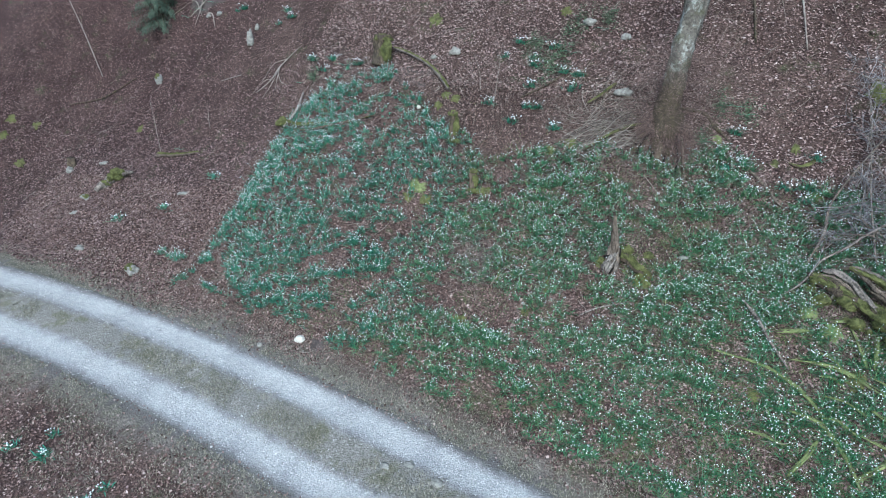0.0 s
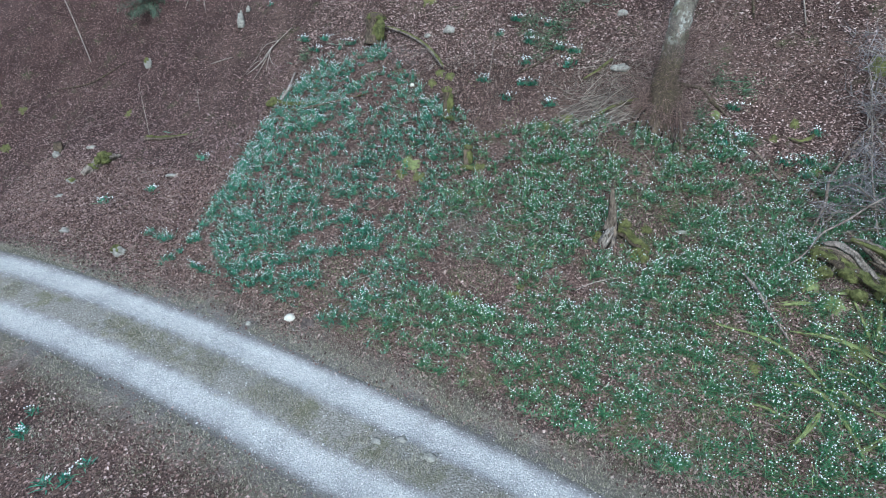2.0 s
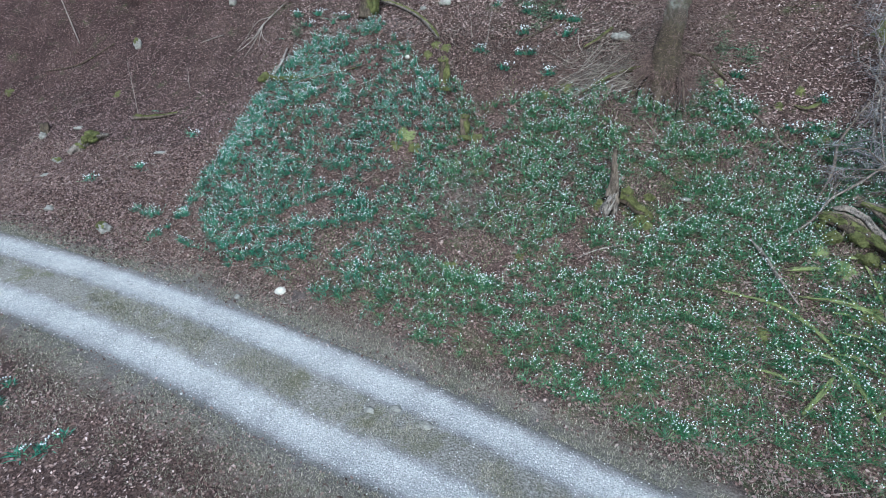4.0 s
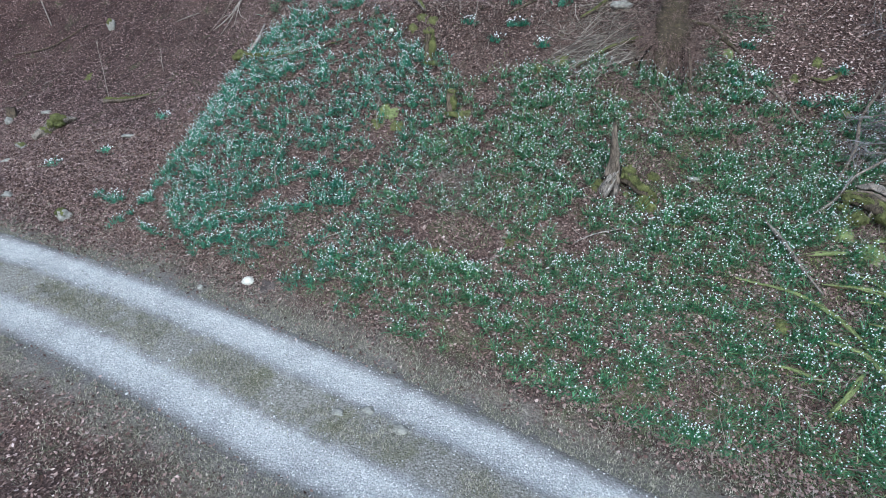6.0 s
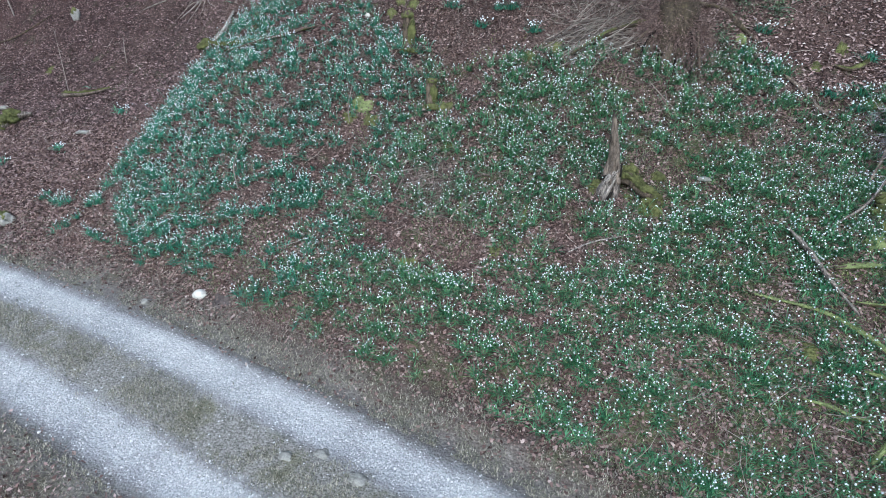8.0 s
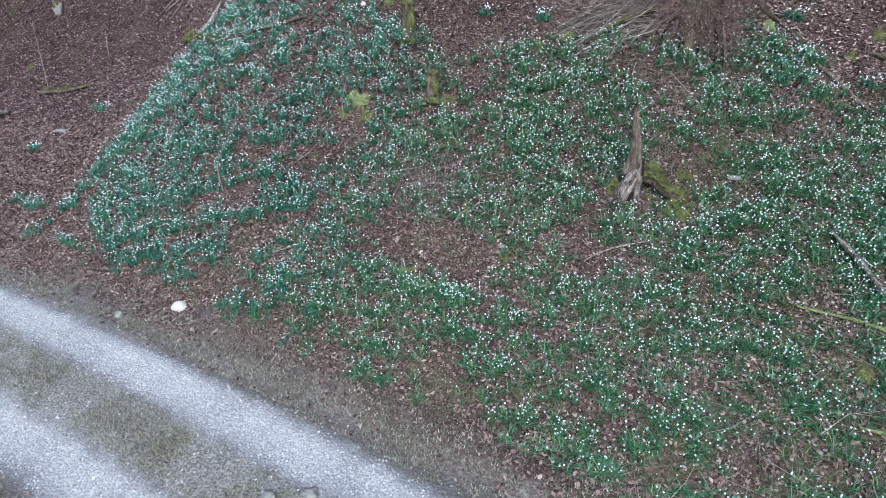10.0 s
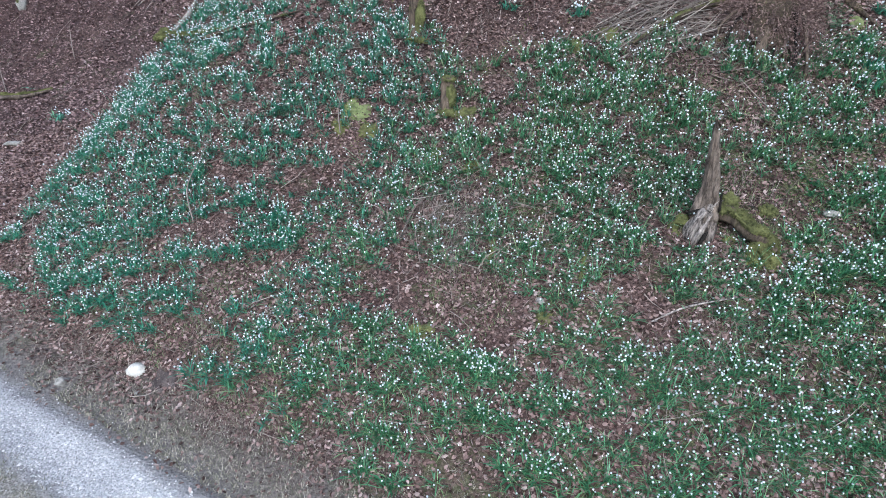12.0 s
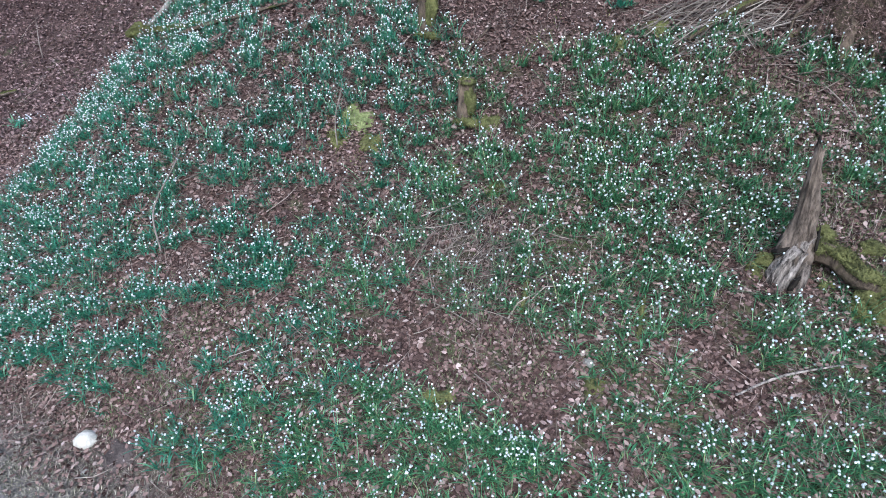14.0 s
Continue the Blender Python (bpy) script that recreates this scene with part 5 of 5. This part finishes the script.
# ---- the beech ----
def beech():
    foot = on(1.76, 12.3, -0.25)
    ob = thing("beech_tree", foot, "tall grey beech with a curved mossy foot", "tree")
    axis = [foot, foot + Vector((0.0, -0.02, 0.7)), foot + Vector((-0.02, 0.02, 1.4)), foot + Vector((0.0, 0.1, 2.2)), foot + Vector((0.06, 0.2, 3.2)), foot + Vector((0.2, 0.3, 6.0)), foot + Vector((0.2, 0.2, 13.0))]
    trunk = part("trunk", tube("trunk", axis, [0.46, 0.3, 0.25, 0.235, 0.235, 0.2, 0.05], MAT_BARK, 60, 24, 0.28, 3, None, 0.0, 0.2), ob)
    rng = random.Random(5)
    for k in range(7):
        a = k * 0.9 + 0.2
        d = Vector((math.cos(a), math.sin(a), 0))
        L = rng.uniform(0.3, 0.7)
        q = [foot + d * 0.25 + Vector((0, 0, 0.35))]
        for s in (0.55, 1.0):
            e = foot + d * (0.25 + L * s)
            q.append(on(e.x, e.y, 0.0 if s < 1 else -0.06))
        part("root", tube("root", q, [0.12, 0.045, 0.02], MAT_DARKWOOD, 14, 8, 0.5, k), ob)
    # bare dark roots that hang in front of the foot
    for k in range(9):
        x = foot.x - 0.55 + 0.14 * k
        q = [foot + Vector(((x - foot.x) * 0.7, -0.25, 0.42)), on(x, foot.y - 0.42, 0.16), on(x + 0.03 * math.sin(k * 4.0), foot.y - 0.6, -0.03)]
        # every other root near-black, for the shade at the foot
        part("root", tube("root", q, [0.03, 0.02, 0.012], MAT_SHADE if k % 2 else MAT_DARKWOOD, 12, 7, 0.6, 50 + k), ob)
    for k in range(9):
        t = 6.5 + k * 0.75
        a = k * 2.4
        p = foot + Vector((0.32, 0.27, t))
        d = Vector((math.cos(a), math.sin(a), 0.6))
        L = 3.2 - k * 0.2
        limb = part("limb", tube("limb", [p, p + d * L * 0.5, p + d * L + Vector((0, 0, 0.5))], [0.08, 0.05, 0.012], MAT_BARK, 9, 7, 0.15, k), ob)
        a0, b0 = [], []
        for j in range(26):
            s = rng.uniform(0.25, 1)
            o = p + d * L * s
            e = o + Vector((rng.uniform(-1, 1), rng.uniform(-1, 1), rng.uniform(0, 1))) * 0.7
            a0.append(tuple(o))
            b0.append(tuple(e))
        part("twig_spray", rods(np.array(a0), np.array(b0), np.full(26, 0.01), MAT_TWIG, "twig_spray"), limb)["kind"] = "stuff"
    # a low mass of brown shoots and withered leaves at the foot, a thin haze of fine red shoots above it
    g = np.random.default_rng(7)
    n, h = 2600, 430
    th, low = g.uniform(0, 2 * np.pi, n), g.uniform(0, 1, n)
    r0 = 0.16 + 0.42 * g.uniform(0, 1, n) ** 0.7
    a = np.array(foot) + np.stack([0.05 + np.cos(th) * r0, np.sin(th) * r0 * 0.5 - 0.12, np.zeros(n)], 1)
    a[:, 2] = height(a[:, 0], a[:, 1]) + low * 0.75 * (1.1 - r0)
    out = g.uniform(0.02, 0.25, n)
    b = a + np.stack([np.cos(th) * out, np.sin(th) * out * 0.6 - 0.06, g.uniform(-0.3, 0.12, n)], 1) + g.normal(0, 0.06, (n, 3))
    b[:, 2] = np.maximum(b[:, 2], height(b[:, 0], b[:, 1]) + 0.01)
    t2 = g.uniform(0, 2 * np.pi, h)
    a2 = np.array(foot) + np.stack([np.cos(t2) * 0.22, np.sin(t2) * 0.22, 0.75 + g.uniform(0, 1.45, h)], 1)
    reach = g.uniform(0.25, 1.25, h) * (1.25 - 0.5 * np.abs(a2[:, 2] - foot.z - 1.5))
    b2 = a2 + np.stack([np.cos(t2) * reach, np.sin(t2) * reach * 0.7, g.normal(0.02, 0.22, h)], 1)
    b2[:, 2] = np.maximum(b2[:, 2], height(b2[:, 0], b2[:, 1]) + 0.08)
    e = 2100
    i = g.integers(0, h, e)
    a3 = a2[i] + (b2 - a2)[i] * g.uniform(0.35, 1.0, e)[:, None]
    b3 = a3 + (b2 - a2)[i] * g.uniform(0.1, 0.3, e)[:, None] + g.normal(0, 0.1, (e, 3))
    a, b = np.concatenate([a, a2, a3]), np.concatenate([b, b2, b3])
    thick = np.concatenate([g.uniform(0.002, 0.0045, n), np.full(h, 0.0022), np.full(e, 0.0014)])
    ob2 = part("shoot_tangle", rods(a, b, thick, MAT_SHOOT, "shoot_tangle", 0.16), ob, "tangle of thin brown shoots")
    m = 10600
    i = np.concatenate([g.integers(0, n, 8600), g.integers(n, n + h + e, 2000)])
    c = a[i] + (b - a)[i] * g.uniform(0.2, 1.1, m)[:, None] + g.normal(0, 0.05, (m, 3))
    r, f, u = frames_at(m, g, 0.8)
    l = (g.uniform(0.009, 0.022, m) * np.where(np.arange(m) < 8600, 1.1, 0.6))[:, None]
    v = np.stack([c - r * l, c - f * l * 0.5, c + r * l, c + f * l * 0.5], 1)
    base = (np.arange(m) * 4)[:, None]
    foliage = part("withered_foliage", mesh_of("withered_foliage", v, np.concatenate([base + np.array([0, 1, 2]), base + np.array([0, 2, 3])]), MAT_SHOOT), ob, "withered brown leaves")
    for q in (ob2, foliage):
        q["kind"] = "stuff"


beech()
log("beech_root", ground_path((1.98, 12.93), (2.48, 13.01), (2.84, 12.83), (3.22, 12.75), up=0.05), [0.045, 0.035, 0.04, 0.015], "exposed root curving away from the beech", "root", MAT_DARKWOOD, None, 2, 30, 31, rough=0.8)
log("fallen_branch", ground_path((0.17, 11.41), (0.56, 11.76), (0.92, 12.08), (1.38, 12.33), up=0.12), [0.012, 0.03, 0.045, 0.05], "dark mossy branch against the beech's foot", "branch", MAT_DARKWOOD, MAT_MOSS, 1.6, 34, 32, rough=0.7)
log("fallen_branch", ground_path((-0.1, 12.35), (0.19, 12.61), (0.41, 12.89), up=0.08), [0.02, 0.045, 0.03], "mossy bent branch in the drift of twigs", "branch", MAT_DARKWOOD, MAT_MOSS, 2.2, 24, 34, rough=0.7)
log("fallen_branch", ground_path((3.67, 12.43), (4.0, 12.29), (4.33, 11.99), (4.62, 11.89), up=0.06), [0.02, 0.026, 0.022, 0.01], "dead dark branch lying in pale leaves", "branch", MAT_SPIRE, None, 2, 30, 35, rough=0.7)
log("mossy_branch", ground_path((4.42, 12.82), (4.65, 12.8), (4.81, 12.85), (4.92, 12.97), up=0.04), [0.02, 0.04, 0.04, 0.02], "short mossy stick in pale leaves", "branch", MAT_DARKWOOD, MAT_MOSS, 3.2, 20, 36, rough=0.8)
log("fallen_branch", ground_path((-0.2, 12.5), (0.4, 12.65), (1.3, 12.75), up=0.1), [0.009, 0.016, 0.014], "bare grey branch in the drift of twigs", "branch", MAT_SPIRE, None, 2, 14, 33)


# ---- brush at the edge, saplings, spruce ----
def limb_with_twigs(name, pts, radii, material, parent, seed, n, reach):
    q = part(name, tube(name, pts, radii, material, 24, 7, 0.5, seed), parent)
    g = np.random.default_rng(seed)
    P = np.array([tuple(p) for p in curve_through(pts, 40)])
    i = g.integers(6, 40, n)
    a = P[i]
    b = a + g.normal(0, 1, (n, 3)) * np.array([0.6, 0.45, 0.55]) * reach + np.array([0, -0.05, 0.12]) * reach
    part("twig_spray", rods(a, b, g.uniform(0.003, 0.008, n), MAT_BRUSH, "twig_spray", 0.16, seed), q)["kind"] = "stuff"
    return q


def brush_pile():
    ob = thing("brush_pile", on(6.6, 12.0), "tangle of bare grey dead branches", "brush")
    g = random.Random(9)
    limb_with_twigs("branch", [on(4.6, 10.1, 0.05), on(4.95, 10.42, 0.14), on(5.2, 10.85, 0.2), on(5.55, 11.02, 0.38), on(6.1, 11.4, 0.5), on(7.2, 11.7, 0.8)], [0.012, 0.018, 0.02, 0.024, 0.026, 0.03], MAT_GREYWOOD, ob, 1, 26, 0.5)
    limb_with_twigs("branch", [on(5.0, 10.9, 0.05), on(5.2, 11.4, 0.3), on(5.22, 11.8, 0.4), on(5.45, 12.3, 0.45), on(5.95, 12.9, 0.7)], [0.018, 0.028, 0.024, 0.024, 0.012], MAT_SPIRE, ob, 2, 14, 0.45)
    limb_with_twigs("branch", [on(6.1, 11.0, 0.1), on(5.85, 11.8, 0.6), on(5.7, 12.6, 0.9), on(5.55, 13.4, 0.9)], [0.016, 0.016, 0.012, 0.006], MAT_GREYWOOD, ob, 3, 18, 0.4)
    for k in range(56):
        x, y = g.uniform(5.65, 7.0), g.uniform(10.9, 14.0)
        a = g.uniform(0, math.tau)
        d = Vector((math.cos(a), math.sin(a), 0)) * g.uniform(0.7, 1.5)
        p = on(x, y, g.uniform(0.1, 0.7))
        e = p + d
        e.z = max(float(height(e.x, e.y)) + 0.05, p.z + g.uniform(-0.4, 0.7))
        limb_with_twigs("branch", [p, p.lerp(e, 0.5) + Vector((g.uniform(-.1, .1), g.uniform(-.1, .1), g.uniform(0, 0.2))), e], [0.014, 0.011, 0.004], (MAT_WOOD, MAT_GREYWOOD, MAT_SPIRE)[k % 3], ob, 20 + k, 32, 0.4)


brush_pile()


def sapling(points, r, label, seed):
    pts = [Vector(p) for p in points]
    ob = thing("sapling", pts[0], label, "sapling")
    part("stem", tube("stem", pts, [r, r * 0.85, r * 0.5], MAT_PALE, 14, 6, 0.1, seed), ob)
    g = np.random.default_rng(seed)
    P = np.array([tuple(p) for p in curve_through(pts, 30)])
    a = P[g.integers(10, 30, 7)]
    b = a + np.stack([g.normal(0, 0.2, 7), g.normal(0, 0.15, 7), g.uniform(0.1, 0.35, 7)], 1)
    part("twig_spray", rods(a, b, np.full(7, r * 0.3), MAT_TWIG, "twig_spray", 0.06, seed), ob)["kind"] = "stuff"


sapling([on(-19.5, 12.78), on(-20.9, 13.0, 1.6), on(-23.4, 13.3, 3.9)], 0.022, "slender pale bare sapling leaning in the hollow", 1)
sapling([on(-13.82, 10.76), on(-13.95, 10.8, 0.8), on(-14.2, 10.9, 1.6)], 0.011, "thin bare sapling beside a mossy branch", 2)
sapling([on(-12.18, 11.5), on(-12.2, 11.5, 0.3), on(-12.25, 11.55, 0.6)], 0.012, "short bare stalk in brown leaves", 3)
sapling([on(-4.9, 8.2), on(-5.0, 8.25, 0.45), on(-4.7, 8.4, 0.95)], 0.011, "thin bare stalk standing among the flowers", 4)
sapling([on(-3.45, 9.68), on(-3.48, 9.68, 0.35), on(-3.4, 9.7, 0.7)], 0.009, "thin bare stalk standing among the flowers", 5)
sapling([on(-2.35, 11.9), on(-2.32, 11.95, 0.7), on(-2.3, 12.0, 1.5)], 0.009, "tall thin bare stalk on the slope", 6)
sapling([on(-2.9, 12.3), on(-2.95, 12.3, 0.4), on(-3.1, 12.3, 0.8)], 0.007, "thin bare stalk on the slope", 7)
sapling([on(-6.6, 8.6), on(-6.55, 8.65, 0.3), on(-6.4, 8.7, 0.6)], 0.008, "thin bare stalk standing among the flowers", 10)


def spruce():
    foot = on(-17.6, 14.3)
    ob = thing("young_spruce", foot, "young dark green spruce with drooping branches", "spruce")
    part("trunk", tube("trunk", [foot, foot + Vector((0, 0, 2)), foot + Vector((0.05, 0, 4.6))], [0.07, 0.05, 0.01], MAT_DARKWOOD, 14, 8, 0.1, 2), ob)
    g = np.random.default_rng(3)
    for k in range(64):
        z, a = 0.15 + 4.2 * (k / 64), k * 2.4
        L = 1.25 * (1 - z / 5.2) * g.uniform(0.7, 1.15)
        d = np.array([math.cos(a), math.sin(a), 0])
        p = np.array(foot) + np.array([0, 0, z])
        tip = p + d * L + np.array([0, 0, -0.5 * L])
        q = part("branch", tube("branch", [p, (p + tip) / 2 + np.array([0, 0, 0.08]), tip], [0.014, 0.01, 0.004], MAT_DARKWOOD, 6, 5, 0.1, k), ob)
        n = 420
        s = g.uniform(0.1, 1, n)
        side = np.array([-d[1], d[0], 0])
        a0 = p + (tip - p) * s[:, None] + side * (g.normal(0, 0.2, n) * (1.15 - s) * L)[:, None] - np.array([0, 0, 1]) * g.uniform(0, 0.22, n)[:, None]
        b0 = a0 + d * 0.04 + side * g.uniform(-0.05, 0.05, n)[:, None] + np.array([0, 0, 1]) * g.uniform(-0.14, 0.0, n)[:, None]
        w = side * 0.009 + g.normal(0, 0.004, (n, 3))
        part("needles", mesh_of("needles", np.stack([a0 - w, a0 + w, b0], 1), np.arange(n * 3).reshape(-1, 3), MAT_SPRUCE), q)["kind"] = "stuff"


spruce()


def fern(x, y, seed, size, n=9):
    """A small evergreen fern."""
    ob = thing("fern", on(x, y), "small dark green fern in the leaf litter", "fern", "ferns")
    g = np.random.default_rng(seed)
    for k in range(n):
        a = k * 6.283 / n + g.uniform(-0.3, 0.3)
        d, L = np.array([math.cos(a), math.sin(a), 0]), size * g.uniform(0.7, 1.1)
        side = np.array([-d[1], d[0], 0])
        verts, tris = [], []
        for j in range(9):
            s = j / 9
            p = np.array(on(x, y)) + d * L * s + np.array([0, 0, 1]) * L * (0.75 * s - 0.65 * s * s)
            w = L * 0.22 * (1 - s) * (0.4 + 1.4 * min(s * 3, 1)) / 1.8
            for m in (-1, 1):
                b = len(verts)
                verts += [p, p + d * L * 0.07, p + side * w * m + d * 0.02 - np.array([0, 0, 0.01])]
                tris.append((b, b + 1, b + 2) if m > 0 else (b, b + 2, b + 1))
        part("frond", mesh_of("frond", verts, tris, MAT_BLADE), ob)


def bramble(x, y, r, seed):
    """A low evergreen bramble: arching stems with many small leaves."""
    ob = thing("bramble", on(x, y), "low dark green bramble in the leaf litter", "bramble", "brambles")
    g = np.random.default_rng(seed)
    n = 14
    a = np.stack([x + g.normal(0, r * 0.3, n), y + g.normal(0, r * 0.3, n)], 1)
    b = a + g.normal(0, r * 0.6, (n, 2))
    a, b = np.column_stack([a, height(a[:, 0], a[:, 1])]), np.column_stack([b, height(b[:, 0], b[:, 1]) + g.uniform(0.08, 0.3, n)])
    part("stems", rods(a, b, np.full(n, 0.004), MAT_TWIG, "stems", 0.15, seed), ob)
    m = int(1500 * r)
    i = g.integers(0, n, m)
    c = a[i] + (b - a)[i] * g.uniform(0.1, 1.1, m)[:, None] + g.normal(0, 0.07, (m, 3))
    c[:, 2] = np.maximum(c[:, 2], height(c[:, 0], c[:, 1]) + 0.02)
    p, f, u = frames_at(m, g, 0.6)
    l = g.uniform(0.015, 0.034, m)[:, None]
    v = np.stack([c - p * l, c - f * l * 0.55 + u * l * 0.2, c + p * l, c + f * l * 0.55 + u * l * 0.2], 1)
    base = (np.arange(m) * 4)[:, None]
    q = part("foliage", mesh_of("foliage", v, np.concatenate([base + np.array([0, 1, 2]), base + np.array([0, 2, 3])]), MAT_BRAMBLE), ob, "small dark green leaves")
    q["kind"] = "stuff"


for k, (x, y, r) in enumerate(((-1.3, 12.9, 0.4), (-1.1, 13.2, 0.35), (-0.93, 13.88, 0.35), (2.8, 13.28, 0.22), (3.34, 13.3, 0.25), (-1.9, 13.3, 0.3), (-8.6, 12.4, 0.2), (-15.6, 14.8, 0.4), (2.6, 12.5, 0.2), (-0.2, 14.0, 0.25))):
    bramble(x, y, r, 300 + k)
for k, (x, y, s) in enumerate(((2.85, 13.3, 0.34), (3.15, 13.4, 0.25), (4.95, 12.45, 0.28), (-0.9, 13.3, 0.35), (-0.3, 13.9, 0.3), (-7.6, 12.75, 0.3), (-9.0, 12.4, 0.25), (-13.0, 10.9, 0.3), (4.7, 12.6, 0.25), (-15.4, 14.5, 0.4), (-16.1, 14.4, 0.4), (-14.9, 14.6, 0.3), (3.34, 13.31, 0.3), (-1.43, 12.88, 0.3), (-1.12, 12.97, 0.3), (2.61, 12.53, 0.25))):
    fern(x, y, 100 + k, s)
